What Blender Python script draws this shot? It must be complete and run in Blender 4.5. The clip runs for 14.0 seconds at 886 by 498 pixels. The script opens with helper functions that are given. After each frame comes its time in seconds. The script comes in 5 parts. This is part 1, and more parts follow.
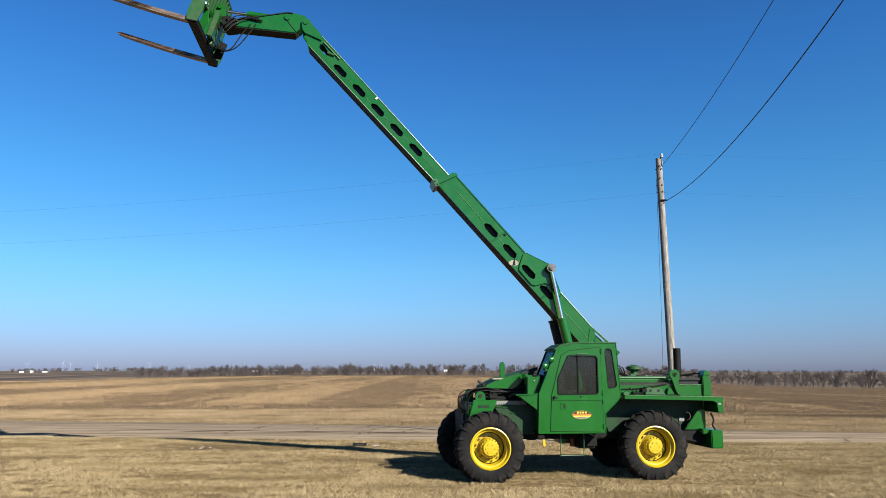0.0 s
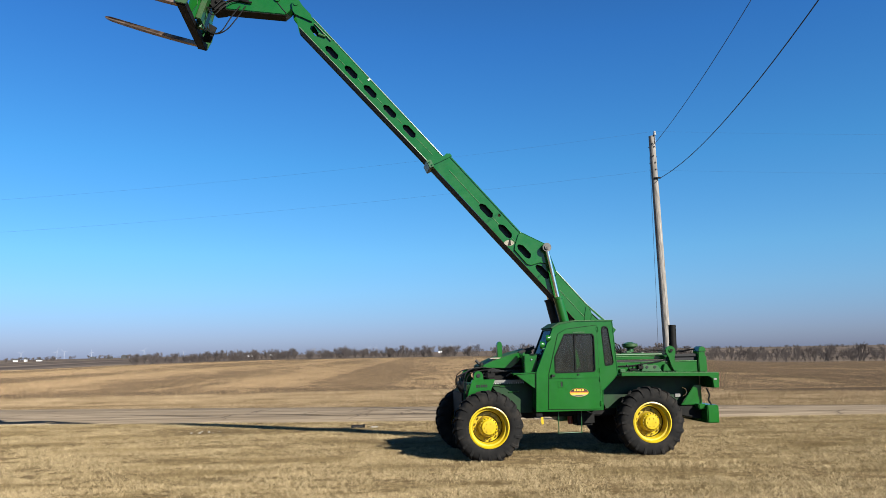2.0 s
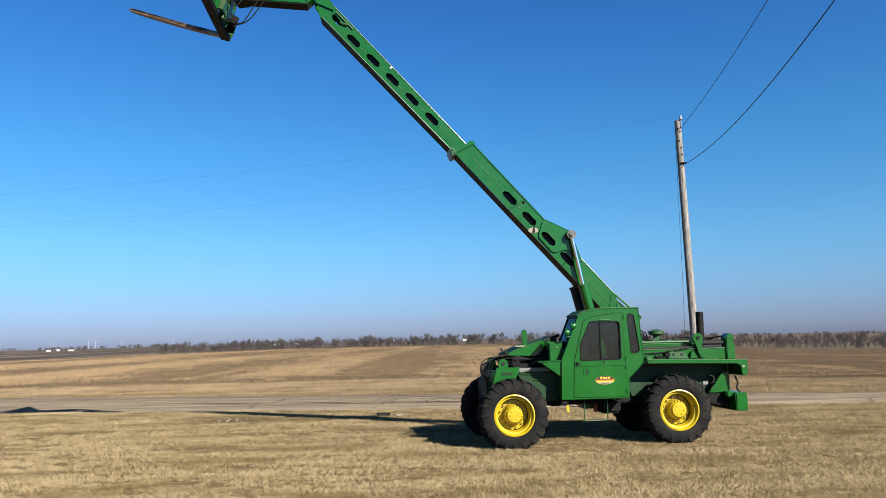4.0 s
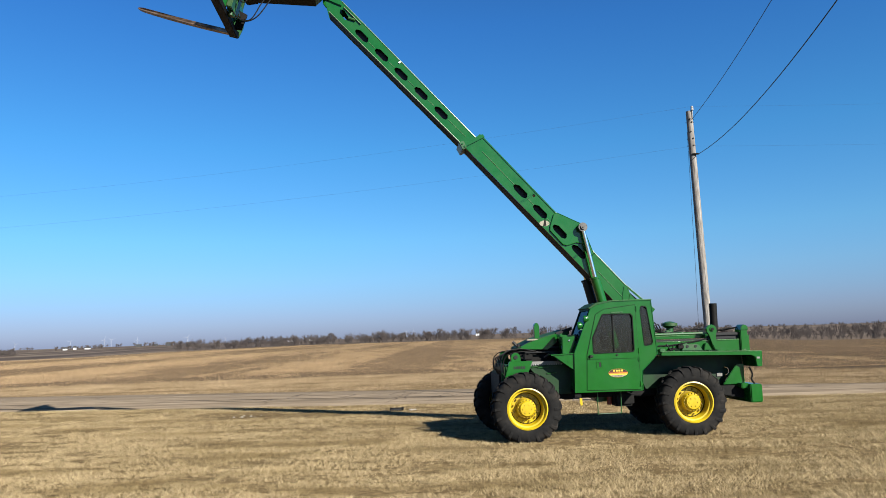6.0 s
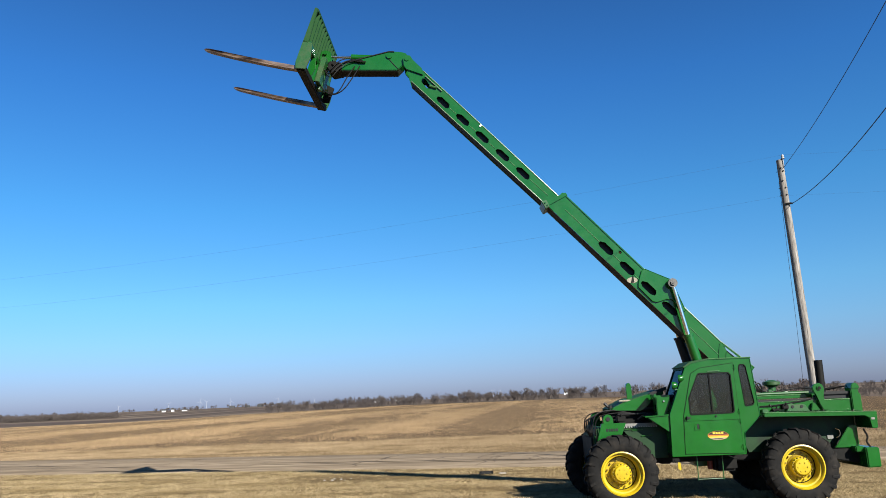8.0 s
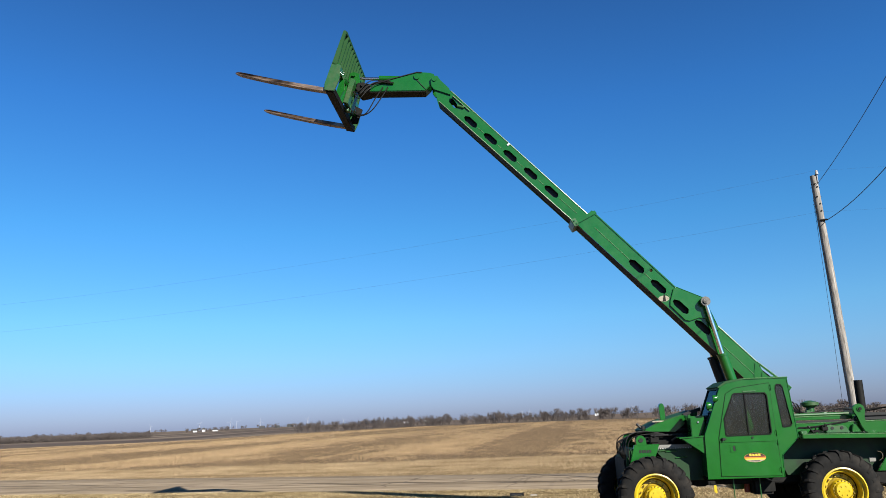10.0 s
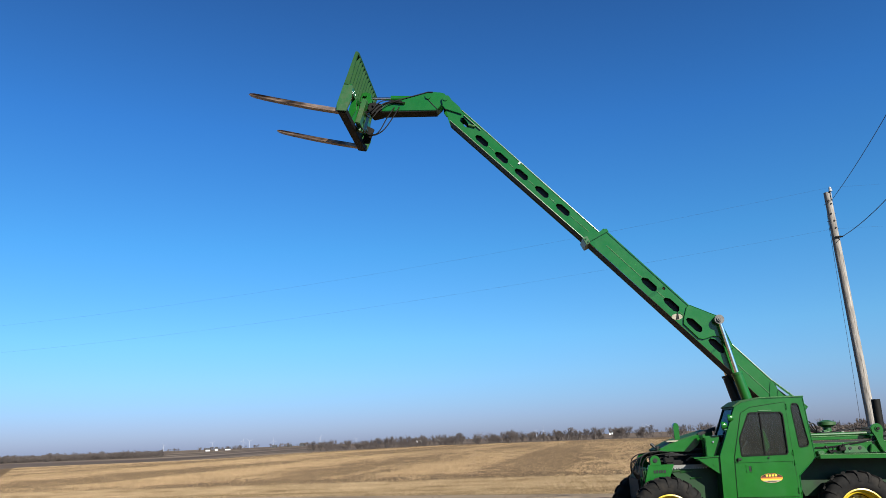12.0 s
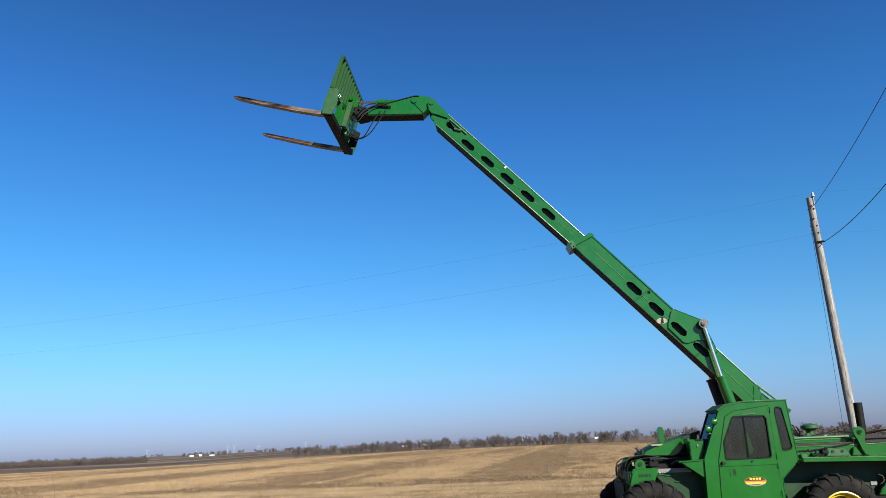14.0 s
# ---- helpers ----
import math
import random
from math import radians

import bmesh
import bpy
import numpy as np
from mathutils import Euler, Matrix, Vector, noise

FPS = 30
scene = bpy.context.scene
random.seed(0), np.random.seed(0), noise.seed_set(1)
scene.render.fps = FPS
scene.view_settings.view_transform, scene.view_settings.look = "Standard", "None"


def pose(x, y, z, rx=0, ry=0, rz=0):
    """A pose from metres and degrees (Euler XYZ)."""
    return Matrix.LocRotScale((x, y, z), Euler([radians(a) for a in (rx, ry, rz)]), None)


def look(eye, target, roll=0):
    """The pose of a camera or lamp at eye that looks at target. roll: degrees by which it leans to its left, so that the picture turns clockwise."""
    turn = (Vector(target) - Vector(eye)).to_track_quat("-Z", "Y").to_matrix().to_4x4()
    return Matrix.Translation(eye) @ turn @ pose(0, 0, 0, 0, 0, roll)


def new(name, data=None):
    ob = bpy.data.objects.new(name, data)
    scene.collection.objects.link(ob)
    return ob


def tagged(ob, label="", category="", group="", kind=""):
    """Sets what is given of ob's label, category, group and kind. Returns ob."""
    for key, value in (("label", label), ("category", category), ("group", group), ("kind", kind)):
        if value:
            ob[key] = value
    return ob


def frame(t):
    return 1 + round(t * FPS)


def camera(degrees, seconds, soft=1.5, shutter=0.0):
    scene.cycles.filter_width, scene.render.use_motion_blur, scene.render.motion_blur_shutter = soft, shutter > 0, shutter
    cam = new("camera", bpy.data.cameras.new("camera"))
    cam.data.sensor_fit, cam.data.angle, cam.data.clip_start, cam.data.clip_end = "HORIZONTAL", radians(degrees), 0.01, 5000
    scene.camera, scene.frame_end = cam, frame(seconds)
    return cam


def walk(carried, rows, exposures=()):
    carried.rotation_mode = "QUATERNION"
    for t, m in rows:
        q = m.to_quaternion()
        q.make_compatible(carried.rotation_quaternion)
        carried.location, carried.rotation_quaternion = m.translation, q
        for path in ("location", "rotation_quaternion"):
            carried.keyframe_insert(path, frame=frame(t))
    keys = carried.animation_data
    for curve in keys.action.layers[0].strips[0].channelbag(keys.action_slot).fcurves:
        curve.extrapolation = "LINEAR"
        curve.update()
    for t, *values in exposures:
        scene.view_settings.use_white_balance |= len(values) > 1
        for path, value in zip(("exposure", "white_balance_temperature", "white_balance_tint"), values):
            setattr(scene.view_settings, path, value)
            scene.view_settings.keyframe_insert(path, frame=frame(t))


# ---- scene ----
cam = camera(62.38, 14.0, soft=0.5)
# seconds, x, y, z, yaw, pitch, roll
PATH = [
    (0, 0.000, -0.000, 2.200, 0.00, 9.40, 0.00),
    (0.5, 0.012, -0.005, 2.195, -0.41, 9.27, -0.25),
    (1, 0.012, -0.015, 2.195, -0.76, 8.85, -0.57),
    (1.5, -0.043, -0.008, 2.178, -0.86, 8.37, -0.86),
    (2, -0.065, -0.003, 2.185, -0.57, 7.97, -1.06),
    (2.5, -0.064, 0.015, 2.191, 0.02, 7.72, -1.18),
    (3, -0.066, 0.024, 2.187, 0.66, 7.54, -1.17),
    (5.5, -0.063, 0.064, 2.188, 1.87, 6.66, -1.66),
    (6, -0.050, 0.069, 2.173, 2.26, 6.73, -1.88),
    (6.5, -0.061, 0.046, 2.181, 3.29, 7.43, -2.22),
    (7, -0.068, 0.023, 2.210, 5.01, 8.76, -2.53),
    (7.5, -0.084, 0.010, 2.225, 6.98, 10.29, -2.53),
    (8, -0.077, 0.018, 2.219, 8.68, 11.52, -2.35),
    (10.5, -0.094, 0.045, 2.212, 11.12, 13.31, -2.26),
    (11, -0.084, 0.019, 2.223, 11.52, 13.60, -2.26),
    (11.5, -0.075, 0.023, 2.220, 11.78, 14.05, -2.23),
    (12, -0.073, 0.027, 2.218, 11.80, 14.60, -2.20),
    (12.5, -0.069, 0.033, 2.226, 11.61, 15.06, -2.26),
    (13, -0.064, 0.032, 2.225, 11.32, 15.25, -2.27),
    (13.5, -0.068, 0.038, 2.215, 10.98, 15.17, -2.34),
    (14, -0.066, 0.051, 2.217, 10.68, 14.89, -2.39),
]


def stand(x, y, z, yaw, pitch, roll):
    a, b = radians(yaw), radians(pitch)
    ahead = Vector((-math.sin(a) * math.cos(b), math.cos(a) * math.cos(b), math.sin(b)))
    return look((x, y, z), Vector((x, y, z)) + ahead, roll)


walk(cam, [(r[0], stand(*r[1:])) for r in PATH], exposures=[(0, 1.35), (14, 1.35)])

# ---- world and sun ----
SUN = Vector((1.15, -1.22, 1.0)).normalized()
world = bpy.data.worlds.new("world")
scene.world = world
world.use_nodes = True
wn = world.node_tree.nodes
sky = wn.new("ShaderNodeTexSky")
sky.sky_type, sky.sun_disc = "NISHITA", False
sky.sun_elevation = math.asin(SUN.z)
sky.sun_rotation = math.atan2(SUN.x, SUN.y)
sky.altitude, sky.air_density, sky.dust_density, sky.ozone_density = 200, 1.0, 0.6, 2.5
# winter haze: the sky's own colour, tinted smoothly with height over the horizon
wl = world.node_tree.links
way = wn.new("ShaderNodeTexCoord")
split = wn.new("ShaderNodeSeparateXYZ")
tint = wn.new("ShaderNodeValToRGB")
wl.new(way.outputs["Generated"], split.inputs[0])
wl.new(split.outputs[2], tint.inputs[0])
TINT = [(0.0, (0.355, 0.43, 0.80)), (0.03, (0.37, 0.48, 0.85)), (0.08, (0.38, 0.61, 0.90)), (0.13, (0.36, 0.69, 0.94)), (0.25, (0.26, 0.70, 1.0)), (0.4, (0.2, 0.605, 1.03)), (0.56, (0.18, 0.475, 0.83)), (0.72, (0.17, 0.18, 0.19)), (0.9, (0.19, 0.15, 0.115))]
while len(tint.color_ramp.elements) < len(TINT):
    tint.color_ramp.elements.new(0.5)
for e, (at_, c_) in zip(tint.color_ramp.elements, TINT):
    e.position, e.color = at_, (*c_, 1)
glow = wn.new("ShaderNodeMix")
glow.data_type, glow.blend_type = "RGBA", "MULTIPLY"
glow.inputs[0].default_value = 1.0
wl.new(sky.outputs[0], glow.inputs[6])
wl.new(tint.outputs[0], glow.inputs[7])
wl.new(glow.outputs[2], wn["Background"].inputs[0])
wn["Background"].inputs[1].default_value = 0.06
sun_data = bpy.data.lights.new("sun", "SUN")
sun_data.energy, sun_data.angle, sun_data.color = 5.0, radians(0.53), (1.0, 0.95, 0.86)
sun = new("sun", sun_data)
sun.matrix_world = look(SUN * 50, (0, 0, 0))


# ---- materials ----
def surf(name, a, b, scale=4.0, rough=0.6, metal=0.0, bump=0.0, fine=60.0, island=0.0, wide=0.0, c=None, stretch=(1, 1, 1), spec=0.5):
    """Two colours mixed by grain, with a third in wide stains, and fine relief."""
    m = bpy.data.materials.new(name)
    m.use_nodes = True
    n, l = m.node_tree.nodes, m.node_tree.links
    p = n["Principled BSDF"]
    geo = n.new("ShaderNodeTexCoord")
    mp = n.new("ShaderNodeMapping")
    mp.inputs["Scale"].default_value = stretch
    l.new(geo.outputs["Object"], mp.inputs[0])

    def grain(s, detail=6.0, rough_=0.6):
        t = n.new("ShaderNodeTexNoise")
        t.inputs["Scale"].default_value, t.inputs["Detail"].default_value, t.inputs["Roughness"].default_value = s, detail, rough_
        l.new(mp.outputs[0], t.inputs["Vector"])
        return t.outputs["Fac"]

    def ramp(fac, lo, hi):
        r = n.new("ShaderNodeMapRange")
        r.inputs[1].default_value, r.inputs[2].default_value = lo, hi
        l.new(fac, r.inputs[0])
        return r.outputs[0]

    def mix(fac, x, y):
        k = n.new("ShaderNodeMix")
        k.data_type = "RGBA"
        l.new(fac, k.inputs[0])
        for sock, v in ((k.inputs[6], x), (k.inputs[7], y)):
            if isinstance(v, tuple):
                sock.default_value = (*v, 1)
            else:
                l.new(v, sock)
        return k.outputs[2]

    fac = ramp(grain(scale), 0.3, 0.7)
    if island:
        g = n.new("ShaderNodeNewGeometry")
        add = n.new("ShaderNodeMix")
        add.inputs[0].default_value = island
        l.new(fac, add.inputs[2])
        l.new(g.outputs["Random Per Island"], add.inputs[3])
        fac = add.outputs[0]
    col = mix(fac, a, b)
    if wide:
        col = mix(ramp(grain(wide, 4.0), 0.48, 0.68), col, c or a)
    l.new(col, p.inputs["Base Color"])
    rr = n.new("ShaderNodeMapRange")
    rr.inputs[3].default_value, rr.inputs[4].default_value = rough - 0.1, min(1.0, rough + 0.12)
    l.new(grain(scale * 2.3), rr.inputs[0])
    l.new(rr.outputs[0], p.inputs["Roughness"])
    p.inputs["Metallic"].default_value = metal
    p.inputs["Specular IOR Level"].default_value = spec
    if bump:
        bp = n.new("ShaderNodeBump")
        bp.inputs["Strength"].default_value, bp.inputs["Distance"].default_value = min(1.0, bump * 20), bump
        l.new(grain(fine, 5.0), bp.inputs["Height"])
        l.new(bp.outputs[0], p.inputs["Normal"])
    return m


GREEN = surf("green paint", (0.00393, 0.0598, 0.00641), (0.00641, 0.0821, 0.0103), 2.2, 0.2, bump=0.0008, fine=14, wide=1.1, c=(0.00898, 0.0684, 0.0107))
WORN = surf("scuffed green paint", (0.00495, 0.0523, 0.0077), (0.0132, 0.0688, 0.0154), 6.0, 0.4, bump=0.001, fine=30, wide=3.0, c=(0.0275, 0.055, 0.0176))
# duller, darker green; on the backrest it also stands in for shade
HOOD = surf("dull darker green paint", (0.0025, 0.035, 0.0045), (0.005, 0.0475, 0.007), 5.0, 0.62, bump=0.001, fine=30, wide=2.0, c=(0.00997, 0.04, 0.009), spec=0.25)
# pale green for weld lines and for painted-in sun highlights on edges
SEAM_GLINT = surf("pale green for seams and edge glints", (0.015, 0.09, 0.02), (0.0998, 0.165, 0.0848), 30.0, 0.3, bump=0.001, fine=60)
YELLOW = surf("yellow paint", (0.35, 0.239, 0.00318), (0.403, 0.297, 0.00636), 5.0, 0.38, bump=0.0006, fine=25, wide=6, c=(0.292, 0.191, 0.0053))
RUBBER = surf("tyre rubber", (0.0045, 0.0044, 0.0044), (0.011, 0.0105, 0.00997), 7.0, 0.85, bump=0.004, fine=30, wide=3, c=(0.018, 0.0155, 0.013), spec=0.14)
# darker, stained yellow; shade around hub and bolts is in the colour
SHADED_YELLOW = surf("stained yellow paint darkened for shade", (0.15, 0.0953, 0.004), (0.29, 0.2, 0.006), 16.0, 0.5, bump=0.001, fine=40, wide=9, c=(0.06, 0.04, 0.006))
EYE = surf("dull bare steel", (0.03, 0.03, 0.028), (0.11, 0.105, 0.098), 14.0, 0.45, metal=0.6, bump=0.001, fine=50)
STEEL = surf("worn fork steel", (0.0667, 0.04, 0.0267), (0.32, 0.227, 0.167), 4.5, 0.34, metal=0.6, bump=0.001, fine=40, wide=2.5, c=(0.0333, 0.0227, 0.0187), stretch=(0.6, 2, 2))
CHROME = surf("chromed rod", (0.7, 0.7, 0.7), (0.8, 0.8, 0.8), 8, 0.16, metal=1.0)
# shaded copy of the green paint; the shade is put into the colour
SHADE_GREEN = surf("green paint darkened for shade", (0.00263, 0.018, 0.00337), (0.00562, 0.0315, 0.00638), 5.0, 0.5, bump=0.002, fine=30, wide=2.0, c=(0.0045, 0.0105, 0.0045), spec=0.3)
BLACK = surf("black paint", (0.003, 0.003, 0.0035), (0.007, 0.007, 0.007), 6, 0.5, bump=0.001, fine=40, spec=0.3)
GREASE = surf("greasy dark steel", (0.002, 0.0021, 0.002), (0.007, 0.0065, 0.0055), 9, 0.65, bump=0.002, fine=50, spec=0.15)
HOSE = surf("hydraulic hose rubber", (0.003, 0.003, 0.00325), (0.006, 0.006, 0.006), 12, 0.55, spec=0.25)
TRIMRUB = surf("window rubber", (0.003, 0.003, 0.003), (0.006, 0.006, 0.006), 15, 0.7, spec=0.1)
PLATE = surf("dull data plate", (0.11, 0.11, 0.0998), (0.16, 0.155, 0.14), 20, 0.5)
WHITE = surf("white paint", (0.5, 0.5, 0.487), (0.547, 0.547, 0.533), 10, 0.5)
ORANGE = surf("orange decal", (0.4, 0.125, 0.00997), (0.425, 0.16, 0.015), 20, 0.4)
AMBER = surf("yellow decal", (0.425, 0.31, 0.025), (0.44, 0.34, 0.03), 20, 0.4)
DARKRED = surf("dark red decal", (0.06, 0.0075, 0.005), (0.0803, 0.00997, 0.005), 20, 0.4)
CREAM = surf("cream decal", (0.12, 0.105, 0.07), (0.24, 0.215, 0.16), 30, 0.6)
SEAT = surf("black vinyl", (0.006, 0.006, 0.007), (0.015, 0.015, 0.016), 12, 0.5)
REDP = surf("red oxide paint", (0.15, 0.025, 0.015), (0.18, 0.035, 0.02), 14, 0.6)
WOOD = surf("weathered pole wood", (0.0562, 0.0495, 0.0435), (0.323, 0.3, 0.274), 4.0, 0.9, bump=0.01, fine=14, wide=1.6, c=(0.15, 0.135, 0.12), stretch=(9, 9, 0.6), spec=0.1)
PORC = surf("glazed porcelain", (0.25, 0.25, 0.25), (0.3, 0.3, 0.3), 20, 0.25)
WIRE = surf("weathered cable", (0.0075, 0.00847, 0.0125), (0.015, 0.015, 0.02), 10, 0.6)
LAWN = surf("dormant lawn", (0.0372, 0.0233, 0.00891), (0.208, 0.149, 0.0743), 14.0, 0.95, bump=0.03, fine=50, wide=0.7, c=(0.0743, 0.0495, 0.0208), stretch=(0.4, 1, 1), spec=0.05)
BLADE = surf("dry grass blades", (0.0761, 0.0487, 0.0182), (0.548, 0.433, 0.248), 1.1, 0.8, island=0.85, wide=0.7, c=(0.152, 0.109, 0.0472), stretch=(0.4, 1.2, 1), spec=0.2)
VERGE = surf("tall dry grass", (0.106, 0.0716, 0.0371), (0.424, 0.318, 0.196), 1.2, 0.85, island=0.6, wide=0.5, c=(0.127, 0.0875, 0.0477), stretch=(0.5, 1.2, 1), spec=0.1)
ROADM = surf("worn pale asphalt", (0.119, 0.0921, 0.0649), (0.3, 0.237, 0.167), 2.2, 0.95, bump=0.006, fine=40, wide=0.5, c=(0.14, 0.108, 0.0753), stretch=(0.16, 2.2, 1), spec=0.03)
CRACK = surf("crack sealant", (0.045, 0.0353, 0.027), (0.0975, 0.075, 0.0562), 6, 0.9, spec=0.05)
SOIL = surf("stubble field soil", (0.0375, 0.0248, 0.0135), (0.161, 0.109, 0.0585), 2.2, 0.95, bump=0.08, fine=5, wide=0.06, c=(0.0938, 0.0622, 0.0338), stretch=(1.0, 0.3, 1), spec=0.05)
SOIL2 = surf("dark stubble field soil", (0.018, 0.012, 0.0075), (0.112, 0.075, 0.042), 6.0, 0.95, bump=0.1, fine=6, wide=0.09, c=(0.0638, 0.0428, 0.0248), stretch=(0.6, 1.2, 1), spec=0.05)
STALK = surf("corn stubble", (0.056, 0.037, 0.019), (0.44, 0.31, 0.178), 0.15, 0.85, island=0.75, spec=0.15)
# brown greyed beyond the near soil: distance haze is in the colour
PLOUGH = surf("ploughed far field greyed for haze", (0.0425, 0.033, 0.029), (0.0998, 0.0758, 0.06), 0.014, 0.95, wide=0.007, c=(0.18, 0.143, 0.103), stretch=(0.12, 1, 1), spec=0.05)
# bark colour with some distance haze mixed in as grey
BARK = surf("bare winter branches greyed for haze", (0.05, 0.042, 0.04), (0.0998, 0.0848, 0.0788), 0.3, 0.9, island=0.5, spec=0.05)
SIDING = surf("white siding", (0.453, 0.453, 0.453), (0.52, 0.52, 0.52), 0.2, 0.7)
ROOFM = surf("dark shingles", (0.03, 0.03, 0.0325), (0.05, 0.05, 0.05), 0.3, 0.8)
# white turbines; distance haze is put into the grey-blue colour
TURB = surf("turbine white greyed for haze", (0.18, 0.205, 0.26), (0.2, 0.225, 0.28), 0.05, 0.7)


def pane_glass(name, tint, rough=0.03, ior=1.45, dust=0.0):
    m = bpy.data.materials.new(name)
    m.use_nodes = True
    p = m.node_tree.nodes["Principled BSDF"]
    p.inputs["Base Color"].default_value = (*tint, 1)
    p.inputs["Transmission Weight"].default_value, p.inputs["Roughness"].default_value, p.inputs["IOR"].default_value = 1.0 - dust, rough, ior
    t = m.node_tree.nodes.new("ShaderNodeTexNoise")
    t.inputs["Scale"].default_value = 5.0
    r = m.node_tree.nodes.new("ShaderNodeMapRange")
    r.inputs[3].default_value, r.inputs[4].default_value = rough, rough + 0.12
    m.node_tree.links.new(t.outputs[0], r.inputs[0])
    m.node_tree.links.new(r.outputs[0], p.inputs["Roughness"])
    return m


GLASS = pane_glass("dusty tinted cab glass", (0.24, 0.28, 0.275), dust=0.02)
SHIELD = pane_glass("windscreen glass", (0.02, 0.045, 0.09), ior=1.12)
LENS = pane_glass("lamp lens", (0.85, 0.85, 0.85), 0.1)


# ---- mesh helpers ----
def part(name, bm, material, parent=None, label="", smooth=False):
    me = bpy.data.meshes.new(name)
    if isinstance(bm, bmesh.types.BMesh):
        bmesh.ops.recalc_face_normals(bm, faces=bm.faces[:])
        bm.to_mesh(me)
        bm.free()
    else:
        me.from_pydata(*bm)
    me.materials.append(material)
    if smooth:
        for f in me.polygons:
            f.use_smooth = True
        me.set_sharp_from_angle(angle=radians(38))
    ob = new(name, me)
    ob.parent = parent
    if label:
        tagged(ob, label)
    return ob


def both(*bms):
    """Joins several bmeshes into the first."""
    first = bms[0]
    for other in bms[1:]:
        tmp = bpy.data.meshes.new("join")
        other.to_mesh(tmp)
        other.free()
        first.from_mesh(tmp)
        bpy.data.meshes.remove(tmp)
    return first


def prism(pts, v0, v1, bevel=0.012):
    """A plate of the outline pts (u, z) between v0 and v1, with eased edges."""
    bm = bmesh.new()
    a = [bm.verts.new((u, v0, z)) for u, z in pts]
    b = [bm.verts.new((u, v1, z)) for u, z in pts]
    bm.faces.new(a), bm.faces.new(b[::-1])
    for i in range(len(pts)):
        j = (i + 1) % len(pts)
        bm.faces.new((a[i], b[i], b[j], a[j]))
    if bevel:
        bmesh.ops.bevel(bm, geom=bm.edges[:], offset=bevel, segments=2, affect="EDGES", clamp_overlap=True)
    return bm


def block(u0, u1, v0, v1, z0, z1, bevel=0.012):
    return prism([(u0, z0), (u1, z0), (u1, z1), (u0, z1)], v0, v1, bevel)


def tube(points, radius, sides=10, r1=None, caps=True):
    """A round bar along points, tapering to r1."""
    bm = bmesh.new()
    pts = [Vector(p) for p in points]
    rings = []
    side = None
    for i, p in enumerate(pts):
        d = (pts[min(i + 1, len(pts) - 1)] - pts[max(i - 1, 0)]).normalized()
        if side is None:
            side = d.orthogonal().normalized()
        side = (side - d * side.dot(d)).normalized()
        up = d.cross(side)
        r = radius if r1 is None else radius + (r1 - radius) * i / (len(pts) - 1)
        rings.append([bm.verts.new(p + r * (math.cos(t) * side + math.sin(t) * up)) for t in (2 * math.pi * k / sides for k in range(sides))])
    for x, y in zip(rings, rings[1:]):
        for k in range(sides):
            bm.faces.new((x[k], x[(k + 1) % sides], y[(k + 1) % sides], y[k]))
    if caps:
        bm.faces.new(rings[0][::-1]), bm.faces.new(rings[-1])
    return bm


def curve_points(ctrl, steps=14):
    """Points of a smooth line through ctrl."""
    c = [Vector(p) for p in ctrl]
    c = [2 * c[0] - c[1], *c, 2 * c[-1] - c[-2]]
    out = []
    for i in range(1, len(c) - 2):
        for k in range(steps):
            t = k / steps
            out.append(0.5 * (2 * c[i] + (c[i + 1] - c[i - 1]) * t + (2 * c[i - 1] - 5 * c[i] + 4 * c[i + 1] - c[i + 2]) * t * t + (3 * c[i] - c[i - 1] - 3 * c[i + 1] + c[i + 2]) * t ** 3))
    return out + [c[-2]]


def lathe(profile, cu, cz, sides=48):
    """Turns (radius, v) about the axle at (cu, cz)."""
    bm = bmesh.new()
    rings = []
    for r, v in profile:
        if r < 1e-5:
            rings.append([bm.verts.new((cu, v, cz))])
        else:
            rings.append([bm.verts.new((cu + r * math.cos(t), v, cz + r * math.sin(t))) for t in (2 * math.pi * k / sides for k in range(sides))])
    for x, y in zip(rings, rings[1:]):
        for k in range(sides):
            j = (k + 1) % sides
            if len(x) == 1:
                bm.faces.new((x[0], y[j], y[k]))
            elif len(y) == 1:
                bm.faces.new((x[k], x[j], y[0]))
            else:
                bm.faces.new((x[k], x[j], y[j], y[k]))
    return bm


def ngon(cu, cz, r, n=6, turn=0.0):
    return [(cu + r * math.cos(turn + 2 * math.pi * k / n), cz + r * math.sin(turn + 2 * math.pi * k / n)) for k in range(n)]


def cut_plate(name, outline, holes, v0, v1, material, parent, label=""):
    """A flat plate with openings through it, between v0 and v1."""
    cu = bpy.data.curves.new(name, "CURVE")
    cu.dimensions, cu.fill_mode, cu.extrude = "2D", "BOTH", abs(v1 - v0) / 2
    for loop in (outline, *holes):
        s = cu.splines.new("POLY")
        s.points.add(len(loop) - 1)
        for q, (a, b) in zip(s.points, loop):
            q.co = (a, b, 0, 1)
        s.use_cyclic_u = True
    tmp = new("tmp", cu)
    me = bpy.data.meshes.new_from_object(tmp)
    bpy.data.objects.remove(tmp)
    bpy.data.curves.remove(cu)
    # (x, y, z) of the curve to (u, v, z) of the plate
    me.transform(Matrix(((1, 0, 0, 0), (0, 0, 1, (v0 + v1) / 2), (0, 1, 0, 0), (0, 0, 0, 1))))
    me.flip_normals()
    me.name = name
    me.materials.clear()
    me.materials.append(material)
    ob = new(name, me)
    ob.parent = parent
    if label:
        tagged(ob, label)
    return ob


